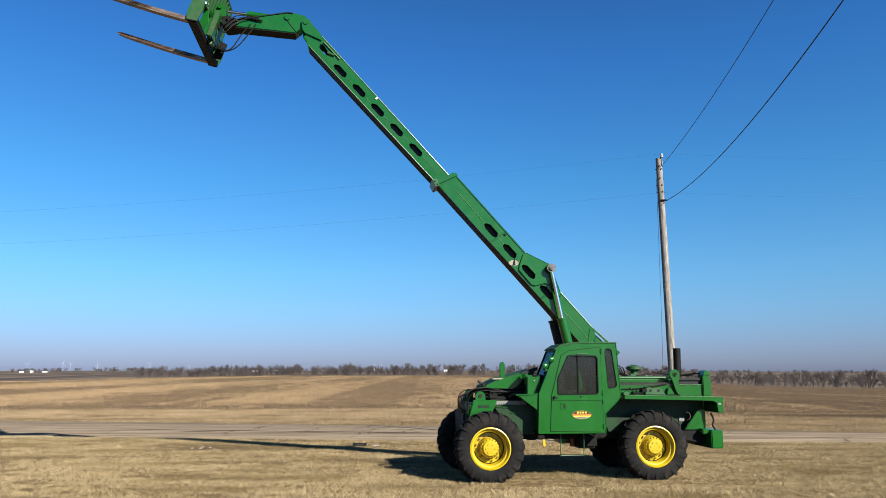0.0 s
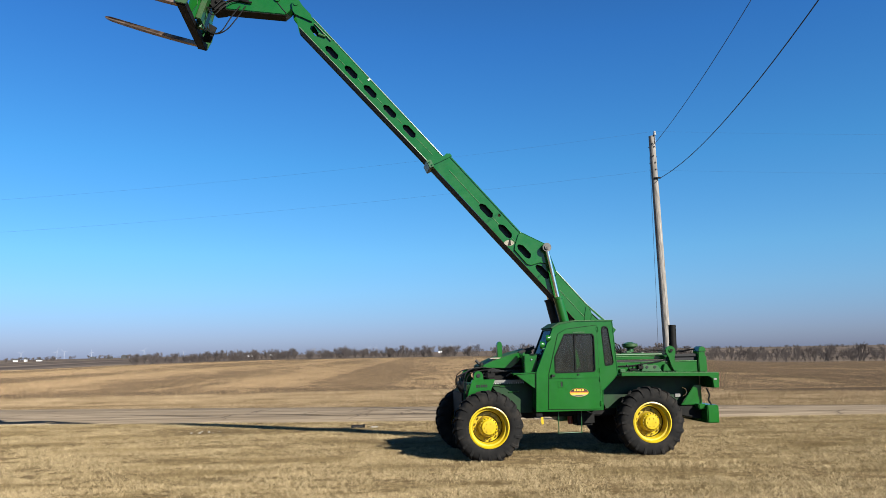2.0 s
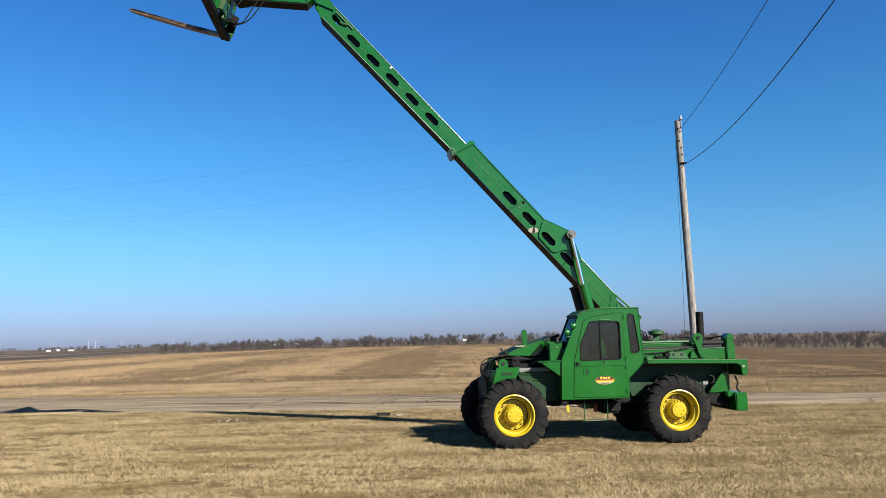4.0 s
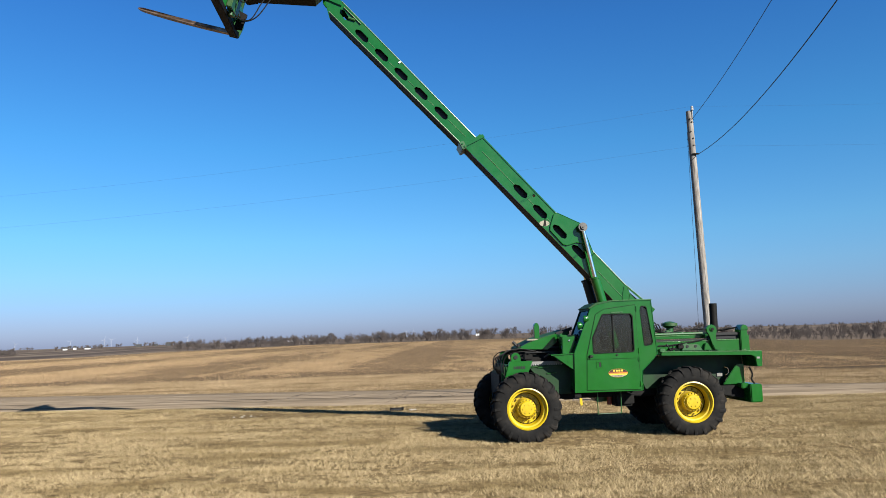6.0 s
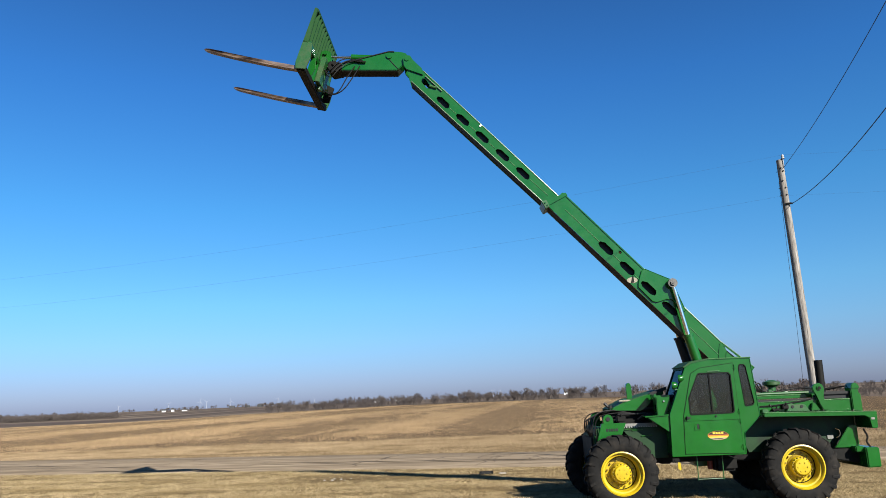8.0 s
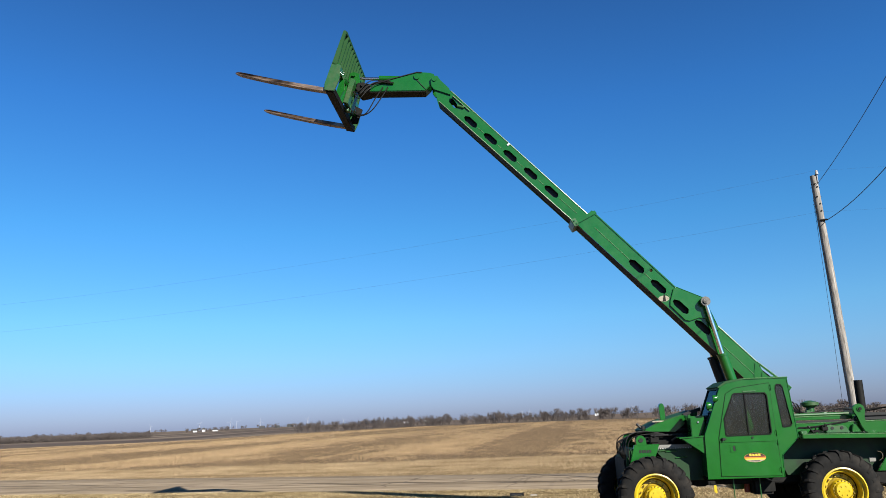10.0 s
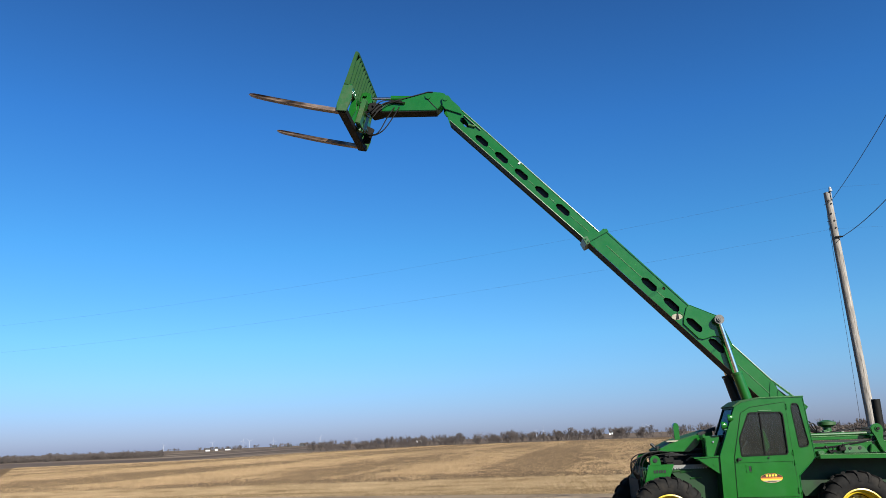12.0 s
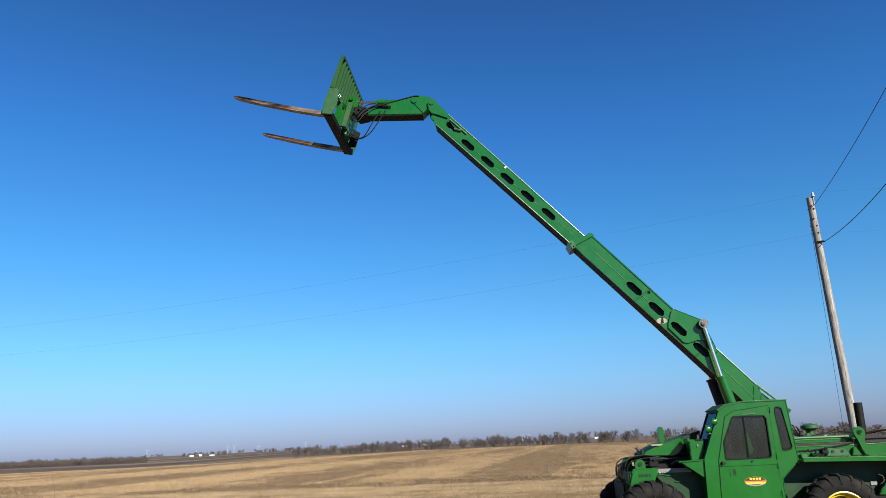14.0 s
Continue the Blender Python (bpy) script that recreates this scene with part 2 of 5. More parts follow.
def blades(xs, ys, zs, height, width, lean, rng, per=1):
    """Thin upright leaves as one list of triangles."""
    n = len(xs)
    ang = rng.uniform(0, 2 * np.pi, n)
    h = height * rng.uniform(0.55, 1.25, n)
    w = width * rng.uniform(0.6, 1.3, n)
    lx, ly = rng.normal(0, lean, n) * h, rng.normal(0, lean, n) * h
    a = np.stack([xs - w * np.cos(ang), ys - w * np.sin(ang), zs - 0.01], -1)
    b = np.stack([xs + w * np.cos(ang), ys + w * np.sin(ang), zs - 0.01], -1)
    c = np.stack([xs + lx, ys + ly, zs + h], -1)
    v = np.stack([a, b, c], 1).reshape(-1, 3)
    return v, np.arange(3 * n).reshape(-1, 3)


def tri_mesh(name, v, f, material, kind="stuff", label="", category=""):
    me = bpy.data.meshes.new(name)
    me.vertices.add(len(v))
    me.vertices.foreach_set("co", np.ascontiguousarray(v, dtype=np.float32).ravel())
    me.loops.add(f.size)
    me.loops.foreach_set("vertex_index", np.ascontiguousarray(f, dtype=np.int32).ravel())
    me.polygons.add(len(f))
    me.polygons.foreach_set("loop_start", np.arange(0, f.size, f.shape[1], dtype=np.int32))
    me.update(calc_edges=True)
    me.validate()
    me.materials.append(material)
    return tagged(new(name, me), label, category, "", kind)


# ---- ground, road, fields ----
def near_edge(x):
    return 24.35 - 0.105 * np.clip(x, -70, 70) + 0.09 * np.clip(x - 4, 0, 14)


def far_edge(x):
    return 33.0 - 0.16 * np.clip(x, -70, 70) - 0.05 * np.clip(x - 4, 0, 14)


def field_edge(x):
    return np.where(x < 0, 46.4 + 0.09 * np.clip(x, -60, 0), 46.4 - 0.42 * np.clip(x, 0, 40))


def field_far(x):
    return 338.0 - np.clip((-x - 84) * 8.0, 0, 150.0)


def terrain(x, y):
    """Height of the land: a low bank drops from the lawn to the road; far off it falls gently to both sides."""
    r = np.hypot(x, y)
    az = np.degrees(np.arctan2(x, y))
    s = np.clip((az - 8) / 18, 0, 1) * np.clip((150 - az) / 60, 0, 1)
    t = np.clip((-24 - az) / 8, 0, 1) * np.clip((150 + az) / 60, 0, 1)
    k = np.clip((y - near_edge(x)) / 0.7, 0, 1)
    return -0.05 - 0.2 * k * k * (3 - 2 * k) - 0.0172 * s * s * (3 - 2 * s) * np.clip(r - 70, 0, 400) - 3.0 * t * np.clip((r - 180) / 250, 0, 1)


COLS = np.unique(np.concatenate([np.linspace(-230, 230, 231), -np.geomspace(240, 4700, 24), np.geomspace(240, 4700, 24)]))


def strip(name, lo, hi, xs, across, lift, material, label, category):
    """A sheet from the line lo(x) to the line hi(x), laid on the land."""
    xx, tt = np.meshgrid(xs, across, indexing="ij")
    y = lo(xx) + (hi(xx) - lo(xx)) * tt
    v = np.stack([xx, y, terrain(xx, y) + lift(tt)], -1).reshape(-1, 3)
    m, k = xx.shape
    i = np.arange(m - 1)[:, None] * k + np.arange(k - 1)[None]
    f = np.stack([i, i + k, i + k + 1, i + 1], -1).reshape(-1, 4)
    ob = tri_mesh(name, v, f, material, "structure", label, category)
    for p in ob.data.polygons:
        p.use_smooth = True
    return ob


behind = lambda x: 0 * x - 4700.0
lawn_rows = 1 - np.unique(np.concatenate([[0.0], np.geomspace(0.0001, 1, 40)]))[::-1]
FLAT = lambda t: 0 * t
strip("ground", behind, near_edge, COLS, lawn_rows, FLAT, LAWN, "flat dormant straw-coloured lawn", "ground")
strip("verge", near_edge, field_edge, COLS, np.concatenate([np.linspace(0, 0.04, 8), np.linspace(0.06, 1, 14)]), FLAT, LAWN, "dry grass verge along the road", "verge")
EAST = 14.0
headland = lambda x: field_edge(x) + 8.0
strip("field_headland", field_edge, headland, COLS, np.linspace(0, 1, 8), FLAT, SOIL2, "dark trodden headland along the stubble field", "field")
strip("field_west", headland, field_far, COLS[COLS <= EAST], np.linspace(0, 1, 60) ** 1.6, FLAT, SOIL, "harvested corn field with pale stubble rows", "field")
strip("field_east", headland, field_far, COLS[COLS >= EAST], np.linspace(0, 1, 60) ** 1.6, FLAT, SOIL2, "dark brown harvested field with thin stubble", "field")
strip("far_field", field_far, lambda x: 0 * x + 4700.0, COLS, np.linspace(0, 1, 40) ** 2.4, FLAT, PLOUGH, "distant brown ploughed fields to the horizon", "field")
strip("road", lambda x: near_edge(x) + 1.0, far_edge, np.linspace(-150, 150, 160), [0, 0.01, 0.25, 0.5, 0.75, 0.99, 1.0], lambda t: 0.03 + 0.06 * (1 - (2 * t - 1) ** 2) - 0.05 * ((t <= 0) | (t >= 1)), ROADM, "narrow worn pale asphalt road with cracks", "road")


def on_road(x, t):
    lo, hi = near_edge(x) + 1.0, far_edge(x)
    y = lo + (hi - lo) * t
    return np.stack([x, y, terrain(x, y) + 0.038 + 0.06 * (1 - (2 * t - 1) ** 2)], -1)


# tarred cracks: long ones along the lanes, short wandering ones across
rc = np.random.default_rng(11)
crack_v, crack_f = [], []


def crack(xs, ts, w, along):
    c = on_road(xs, ts)
    k = len(c)
    ww = w * rc.uniform(0.4, 1.2, k)
    ww[0] = ww[-1] = 0.004
    off = np.array([[0, 1, 0]]) if along else np.array([[1, 0.2, 0]])
    o = sum(len(q) for q in crack_v)
    crack_v.append(np.concatenate([c - off * ww[:, None], c + off * ww[:, None]]))
    i = np.arange(k - 1)
    crack_f.append(np.stack([i, i + 1, i + k + 1, i + k], -1) + o)


for t0, w in ((0.36, 0.05), (0.43, 0.1), (0.62, 0.03), (0.84, 0.035), (0.14, 0.03)):
    x0 = -60.0
    while x0 < 55:
        n = rc.integers(8, 26)
        xs = x0 + np.arange(n) * 1.0
        crack(xs, np.clip(t0 + np.cumsum(rc.normal(0, 0.006, n)), 0.02, 0.98), w, True)
        x0 += n + rc.uniform(0.0, 9.0)
for k in range(110):
    x0, n = rc.uniform(-50, 45), 8
    crack(x0 + np.cumsum(rc.normal(0.08, 0.16, n)), np.clip(rc.uniform(0.03, 0.7) + np.linspace(0, rc.uniform(0.15, 0.55), n), 0.02, 0.98), rc.uniform(0.012, 0.03), False)
tri_mesh("road_cracks", np.concatenate(crack_v), np.concatenate(crack_f), CRACK, "stuff", "dark tarred cracks in the road surface", "crack")


# ---- telehandler ----
rig = new("telehandler")
rig.matrix_world = pose(0.9, 15.28, 0, 0, 0, 7.0)
tagged(rig, "old green telescopic handler with yellow wheels and raised boom", "telehandler")

# boom frame: s runs down the boom, n is square to it
BD, BN = Vector((0.669, -0.743)), Vector((0.743, 0.669))


def sn(s, n):
    p = BD * s + BN * n
    return (p.x, p.y)


def slot(s, n, half=0.2, h=0.075):
    return [sn(s + a * half, n + b * h) for a, b in ((-1, 0.25), (-0.55, 1), (0.75, 1), (1, 0.25), (1, -0.45), (0.6, -1), (-0.6, -1), (-1, -0.5))]


# wheels
WZ, WR = 0.625, 0.735


def wheel(cu, v_out, side):
    """side +1: the outer face looks to smaller v."""
    w = new("wheel")
    w.parent = rig
    vo = lambda d: v_out + side * d
    prof = [(0.40, vo(0.06)), (0.43, vo(0.02)), (0.5, vo(0.0)), (0.6, vo(0.005)), (0.66, vo(0.03)), (0.695, vo(0.07)), (0.705, vo(0.14)), (0.71, vo(0.21)), (0.705, vo(0.28)), (0.695, vo(0.35)), (0.66, vo(0.39)), (0.6, vo(0.415)), (0.5, vo(0.42)), (0.43, vo(0.4)), (0.40, vo(0.36))]
    bm = lathe(prof, cu, WZ, 56)
    flat = lambda z: z if z > -0.08 else -0.08 + 0.15 * (z + 0.08)
    for k in range(20):
        for row in (0, 1):
            t0 = 2 * math.pi * (k + 0.5 * row) / 20
            lug = bmesh.new()
            vs = []
            for d, dt, r in ((-0.006, -0.03, 0.6), (0.008, -0.01, 0.675), (0.07, 0.02, 0.73), (0.225, 0.13, 0.742)):
                dd = d if row == 0 else 0.42 - d
                for half in (-0.045, 0.045):
                    for rr in (r - 0.05, r):
                        t = t0 + dt + half * (0.8 if rr == r else 1.1)
                        vs.append(lug.verts.new((cu + rr * math.cos(t), vo(dd), flat(WZ + rr * math.sin(t)))))
            for a in (0, 4, 8):
                lug.faces.new((vs[a + 1], vs[a + 3], vs[a + 7], vs[a + 5]))
                lug.faces.new((vs[a], vs[a + 1], vs[a + 5], vs[a + 4]))
                lug.faces.new((vs[a + 2], vs[a + 6], vs[a + 7], vs[a + 3]))
            lug.faces.new((vs[0], vs[2], vs[3], vs[1]))
            lug.faces.new((vs[12], vs[13], vs[15], vs[14]))
            part("tread_lug", lug, RUBBER, w)
    for q in bm.verts:
        if q.co.z < -0.08:
            q.co.z = -0.08 + 0.15 * (q.co.z + 0.08)
    part("tyre", bm, RUBBER, w, "black lugged rubber tyre", True)
    rim = lathe([(0.42, vo(0.05)), (0.425, vo(0.02)), (0.40, vo(0.012)), (0.385, vo(0.03)), (0.375, vo(0.07)), (0.345, vo(0.075)), (0.335, vo(0.09)), (0.318, vo(0.235)), (0.30, vo(0.25)), (0.21, vo(0.24)), (0.2, vo(0.24))], cu, WZ, 48)
    part("rim", rim, YELLOW, w, "yellow painted steel rim", True)
    # dark ring drawn for the shadow at the foot of the rim
    part("rim_shade_ring", lathe([(0.3165, vo(0.222)), (0.304, vo(0.2435))], cu, WZ, 40), GREASE, w)
    hub = lathe([(0.196, vo(0.24)), (0.194, vo(0.13)), (0.185, vo(0.11)), (0.16, vo(0.095)), (0.155, vo(0.06)), (0.14, vo(0.045)), (0.0, vo(0.04))], cu, WZ, 32)
    for k in range(6):
        t = 2 * math.pi * k / 6
        both(hub, prism(ngon(cu + 0.09 * math.cos(t), WZ + 0.09 * math.sin(t), 0.014), vo(0.045), vo(0.03), 0))
    # hub groove: its shade is painted as darker yellow
    part("hub_gap", lathe([(0.198, vo(0.2)), (0.226, vo(0.228)), (0.232, vo(0.236))], cu, WZ, 32), SHADED_YELLOW, w)
    part("hub", hub, YELLOW, w, "yellow hub with ring of bolts", True)
    for k in range(12):
        t = 2 * math.pi * (k + 0.5) / 12
        part("wheel_bolt", prism(ngon(cu + 0.262 * math.cos(t), WZ + 0.262 * math.sin(t), 0.018), vo(0.25), vo(0.2), 0), SHADED_YELLOW, w)
    for k in range(18):
        t = 2 * math.pi * (k + 0.5) / 18
        part("hub_bolt", prism(ngon(cu + 0.18 * math.cos(t), WZ + 0.18 * math.sin(t), 0.012), vo(0.105), vo(0.082), 0), SHADED_YELLOW, w)


for cu in (0.07, 3.57):
    wheel(cu, 0.0, 1)
    wheel(cu - (0.1 if cu < 1 else 0.0), 2.45, -1)
    # added discs cover the rim's inside, dark in place of its shade
    for v in (0.34, 2.11):
        part("rim_backing", tube([(cu, v - 0.06, WZ), (cu, v + 0.06, WZ)], 0.405, 32), GREASE, rig, "added dark disc for the shaded inside of the wheel", True)
    part("axle", both(tube([(cu, 0.3, WZ), (cu, 2.15, WZ)], 0.13, 16), lathe([(0.0, 1.0), (0.2, 1.0), (0.28, 1.12), (0.28, 1.33), (0.2, 1.45), (0.0, 1.45)], cu, WZ, 20)), GREASE, rig, "greasy dark axle with differential", True)

# chassis
part("chassis", both(block(-0.35, 4.75, 0.62, 0.82, 0.75, 1.2, 0.02), block(-0.35, 4.75, 1.63, 1.83, 0.75, 1.2, 0.02), block(-0.4, -0.3, 0.6, 1.85, 0.8, 1.3), block(1.0, 1.2, 0.7, 1.75, 0.72, 1.1), block(2.6, 2.8, 0.7, 1.75, 0.72, 1.15), block(4.6, 4.75, 0.6, 1.85, 0.7, 1.2)), GREASE, rig, "dark oily steel chassis rails")
part("fuel_tank", block(2.05, 2.5, 0.55, 0.95, 0.55, 0.86, 0.05), GREASE, rig)
part("transmission", both(block(1.75, 2.15, 0.95, 1.5, 0.62, 1.2, 0.05), tube([(1.85, 0.9, 0.72), (1.85, 1.0, 0.72)], 0.1, 14)), WORN, rig)
part("oil_filter", both(tube([(2.0, 0.75, 0.58), (2.0, 0.75, 0.78)], 0.055, 14)), REDP, rig, "small red oil filter")
part("drive_shaft", tube([(0.4, 1.22, 0.7), (1.75, 1.22, 0.85)], 0.05, 12), GREASE, rig)
part("drive_shaft", tube([(2.1, 1.22, 0.85), (3.3, 1.22, 0.7)], 0.05, 12), GREASE, rig)

# front frame and bonnet
part("front_plate", both(prism([(-0.2, 1.58), (0.3, 1.58), (0.2, 1.34), (0.0, 1.28), (-0.2, 1.16), (-0.33, 1.15)], 0.42, 0.47, 0.008), prism([(-0.16, 1.56)] + [(-0.06 + 0.1 * math.cos(t), 1.66 + 0.1 * math.sin(t)) for t in np.linspace(math.pi, 0, 9)] + [(0.05, 1.56)], 0.42, 0.47, 0.006)), GREEN, rig, "green front side plate with lifting eye")
# black disc on the plate stands in for the dark of the hole
part("lifting_eye_hole", tube([(-0.06, 0.405, 1.665), (-0.06, 0.42, 1.665)], 0.042, 16), BLACK, rig)
part("front_plate", both(prism([(-0.2, 1.58), (0.3, 1.58), (0.2, 1.34), (0.0, 1.28), (-0.2, 1.16), (-0.33, 1.15)], 1.98, 2.03, 0.008), prism([(-0.16, 1.56)] + [(-0.06 + 0.1 * math.cos(t), 1.66 + 0.1 * math.sin(t)) for t in np.linspace(math.pi, 0, 9)] + [(0.05, 1.56)], 1.98, 2.03, 0.006)), GREEN, rig)
for k in range(5):
    part("painted_mark", block(-0.11 + 0.05 * k, -0.075 + 0.05 * k, 0.4145, 0.4185, 1.42, 1.475, 0), BLACK, rig)
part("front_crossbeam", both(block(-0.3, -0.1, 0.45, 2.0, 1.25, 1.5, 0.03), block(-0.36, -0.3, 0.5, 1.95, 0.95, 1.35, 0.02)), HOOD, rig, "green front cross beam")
part("engine", both(block(0.1, 1.15, 0.75, 1.7, 1.05, 1.62, 0.05), block(0.0, 0.55, 0.95, 1.5, 1.5, 1.78, 0.04), tube([(0.35, 0.7, 1.45), (0.35, 0.6, 1.45)], 0.12, 16), tube([(0.7, 0.72, 1.3), (1.05, 0.72, 1.3)], 0.07, 12)), GREASE, rig, "dark oily engine block")
# added dark block, closes the see-through gap under the bonnet
part("bonnet_filler", prism([(0.08, 1.6), (0.1, 1.77), (0.45, 1.86), (1.15, 2.08), (1.15, 1.6)], 0.84, 1.66, 0.02), GREASE, rig, "added dark filler block under the bonnet")
# guard stands in shadow, drawn with the darker green
part("engine_guard", prism([(0.18, 1.5), (1.12, 1.5), (1.12, 0.86), (0.8, 0.86), (0.3, 1.36)], 0.5, 0.54, 0.008), SHADE_GREEN, rig, "green engine side guard darkened for shade")
# the rail's sunlit paleness is put into its colour
part("guard_rail", block(0.22, 1.0, 0.47, 0.5, 1.5, 1.56, 0.004), PLATE, rig, "rail above the guard, coloured pale as sunlit")
for k in range(14):
    part("rail_bolt", tube([(0.27 + 0.05 * k, 0.47, 1.49), (0.27 + 0.05 * k, 0.482, 1.49)], 0.011, 6), WHITE, rig)
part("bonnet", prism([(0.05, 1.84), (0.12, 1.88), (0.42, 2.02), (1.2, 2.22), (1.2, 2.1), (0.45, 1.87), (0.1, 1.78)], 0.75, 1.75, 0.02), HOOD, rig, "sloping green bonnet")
part("bonnet_side", prism([(0.08, 1.82), (0.12, 1.88), (0.42, 2.0), (0.92, 2.13), (0.95, 2.06), (0.87, 1.92), (0.7, 1.8)], 0.7, 0.745, 0.008), GREEN, rig, "sunlit green bonnet flank")
part("bonnet_edge", both(prism([(0.9, 2.16), (1.26, 2.27), (1.26, 2.2), (0.9, 2.1)], 0.74, 0.79, 0.006), block(0.45, 1.2, 0.72, 0.76, 1.82, 1.86, 0.005), block(0.2, 0.95, 0.72, 0.76, 1.73, 1.76, 0.005)), BLACK, rig, "black bonnet rim")
part("wedge_fender", prism([(0.66, 1.69), (1.17, 1.72), (1.17, 1.34), (1.1, 1.38)], 0.18, 0.7, 0.012), GREEN, rig, "green triangular fender below cab front")
part("fender_edge", prism([(0.64, 1.7), (1.17, 1.725), (1.17, 1.70), (0.64, 1.675)], 0.16, 0.2, 0.004), GREEN, rig)
lampbox = part("lamp_box", both(block(0.92, 1.2, 0.3, 0.6, 1.7, 2.1, 0.012), block(0.88, 0.93, 0.28, 0.62, 2.06, 2.12, 0.006)), GREEN, rig, "green box with headlamp")
part("headlamp", lathe([(0.0, 0.0), (0.07, 0.0), (0.085, 0.03), (0.08, 0.08), (0.0, 0.09)], 0, 0, 20), LENS, lampbox, "round glass headlamp").matrix_basis = pose(0.9, 0.42, 1.84, 0, 0, -90)
part("box_button", tube([(1.07, 0.28, 1.98), (1.07, 0.305, 1.98)], 0.018, 10), CHROME, lampbox)
mast = part("bonnet_post", prism([(0.45, 2.0), (0.45, 2.3)] + [(0.505 - 0.055 * math.cos(t), 2.3 + 0.08 * math.sin(t)) for t in np.linspace(0, math.pi, 9)] + [(0.56, 2.0)], 0.84, 0.98, 0.012), GREEN, rig, "green round-topped upright on the bonnet")
part("post_cap", block(0.35, 0.62, 0.8, 1.0, 2.0, 2.04, 0.006), WORN, rig)
part("battery_box", both(block(0.14, 0.32, 0.5, 0.7, 1.6, 1.72, 0.015), tube([(0.23, 0.49, 1.72), (0.23, 0.49, 1.75)], 0.02, 8)), GREASE, rig)
for k in range(6):
    a, o = 0.05 * k, 0.06 * k
    part("hydraulic_hose", tube(curve_points([(0.55 - a, 0.75 + o, 1.74 + 0.012 * k), (0.1 - a * 0.4, 0.7 + o, 1.83 - 0.015 * k), (-0.25 - 0.03 * k, 0.62 + o, 1.76 - 0.02 * k), (-0.36 - 0.02 * k, 0.58 + o, 1.5), (-0.36, 0.6 + o, 1.28)], 8), 0.012, 7), HOSE, rig)

for v in (0.46, 1.94):
    part("front_guard_bar", tube(curve_points([(-0.3, v, 1.2), (-0.32, v, 1.55), (-0.22, v, 1.71), (0.0, v, 1.77), (0.4, v + (0.1 if v < 1 else -0.1), 1.78)], 6), 0.011, 8), GREASE, rig, "dark bent guard bar over the nose", True)
part("air_pipe", tube(curve_points([(0.62, 0.7, 1.62), (0.75, 0.62, 1.7), (0.95, 0.6, 1.68), (1.12, 0.66, 1.62)], 8), 0.035, 10), BLACK, rig, "", True)
part("coolant_cap", both(tube([(0.1, 0.95, 1.86), (0.1, 0.95, 1.93)], 0.05, 12), tube([(0.06, 0.95, 1.9), (-0.02, 0.95, 1.98)], 0.03, 8)), BLACK, rig)
part("bonnet_plate", block(0.26, 0.5, 0.74, 0.9, 2.0, 2.03, 0.004), CREAM, rig)
part("fender_bolt", tube([(1.0, 0.17, 1.55), (1.0, 0.185, 1.55)], 0.012, 6), GREEN, rig)
for u, z in ((0.28, 1.44), (0.42, 1.42), (0.6, 1.3)):
    part("engine_pipe", tube([(u, 0.49, z), (u + 0.22, 0.48, z + 0.015)], 0.012, 6), WORN, rig)

# cab
CV0, CV1 = 0.14, 0.96
cab = new("cab")
cab.parent = rig
side = [(1.1, 0.9), (1.13, 1.72), (1.52, 2.63), (1.68, 2.72), (1.98, 2.77), (2.83, 2.77), (2.9, 1.62), (2.56, 1.31), (2.545, 0.9)]
door_out = [(1.36, 0.95), (1.4, 1.68), (1.62, 2.5), (1.8, 2.6), (2.47, 2.68), (2.5, 0.93)]
win = [(1.535, 1.73), (1.54, 2.03), (1.755, 2.485), (1.8, 2.5), (2.36, 2.495), (2.4, 2.44), (2.4, 1.75), (2.37, 1.71), (1.56, 1.70)]
qwin = [(2.63, 1.85), (2.585, 2.55), (2.6, 2.63), (2.63, 2.65), (2.7, 2.64), (2.73, 2.6), (2.82, 1.9), (2.79, 1.85), (2.66, 1.83)]


def grow(loop, d):
    cx, cz = sum(p[0] for p in loop) / len(loop), sum(p[1] for p in loop) / len(loop)
    out = []
    for x, z in loop:
        k = math.hypot(x - cx, z - cz)
        out.append((x + (x - cx) / k * d, z + (z - cz) / k * d))
    return out


cut_plate("cab_side", side, [grow(win, 0.01), qwin], CV0, CV0 + 0.035, GREEN, cab, "green cab side panel")
cut_plate("cab_side", side, [win, qwin], CV1 - 0.035, CV1, GREEN, cab)
door = cut_plate("cab_door", door_out, [win], CV0 - 0.014, CV0 + 0.002, GREEN, cab, "green cab door with window")
part("door_seam", both(*[tube([(a[0], CV0 - 0.001, a[1]), (b[0], CV0 - 0.001, b[1])], 0.0055, 6) for a, b in zip(grow(door_out, 0.01), grow(door_out, 0.01)[1:] + grow(door_out, 0.01)[:1])]), SHADE_GREEN, cab)
cut_plate("window_seal", grow(win, 0.016), [grow(win, -0.008)], CV0 - 0.024, CV0 + 0.012, TRIMRUB, cab, "black rubber window seal")
cut_plate("window_seal", grow(qwin, 0.012), [grow(qwin, -0.01)], CV0 - 0.01, CV0 + 0.012, TRIMRUB, cab)
part("window_bar", block(1.965, 1.99, CV0 - 0.006, CV0 + 0.02, 1.71, 2.5, 0.003), TRIMRUB, cab)
part("window_pane", prism(grow(win, -0.005), CV0 + 0.012, CV0 + 0.02, 0), GLASS, cab, "dark tinted side window pane").visible_shadow = False
part("quarter_pane", prism(grow(qwin, -0.003), CV0 + 0.012, CV0 + 0.02, 0), GLASS, cab, "narrow tinted rear quarter pane").visible_shadow = False
part("window_pane", prism(win, CV1 - 0.02, CV1 - 0.012, 0), GLASS, cab).visible_shadow = False
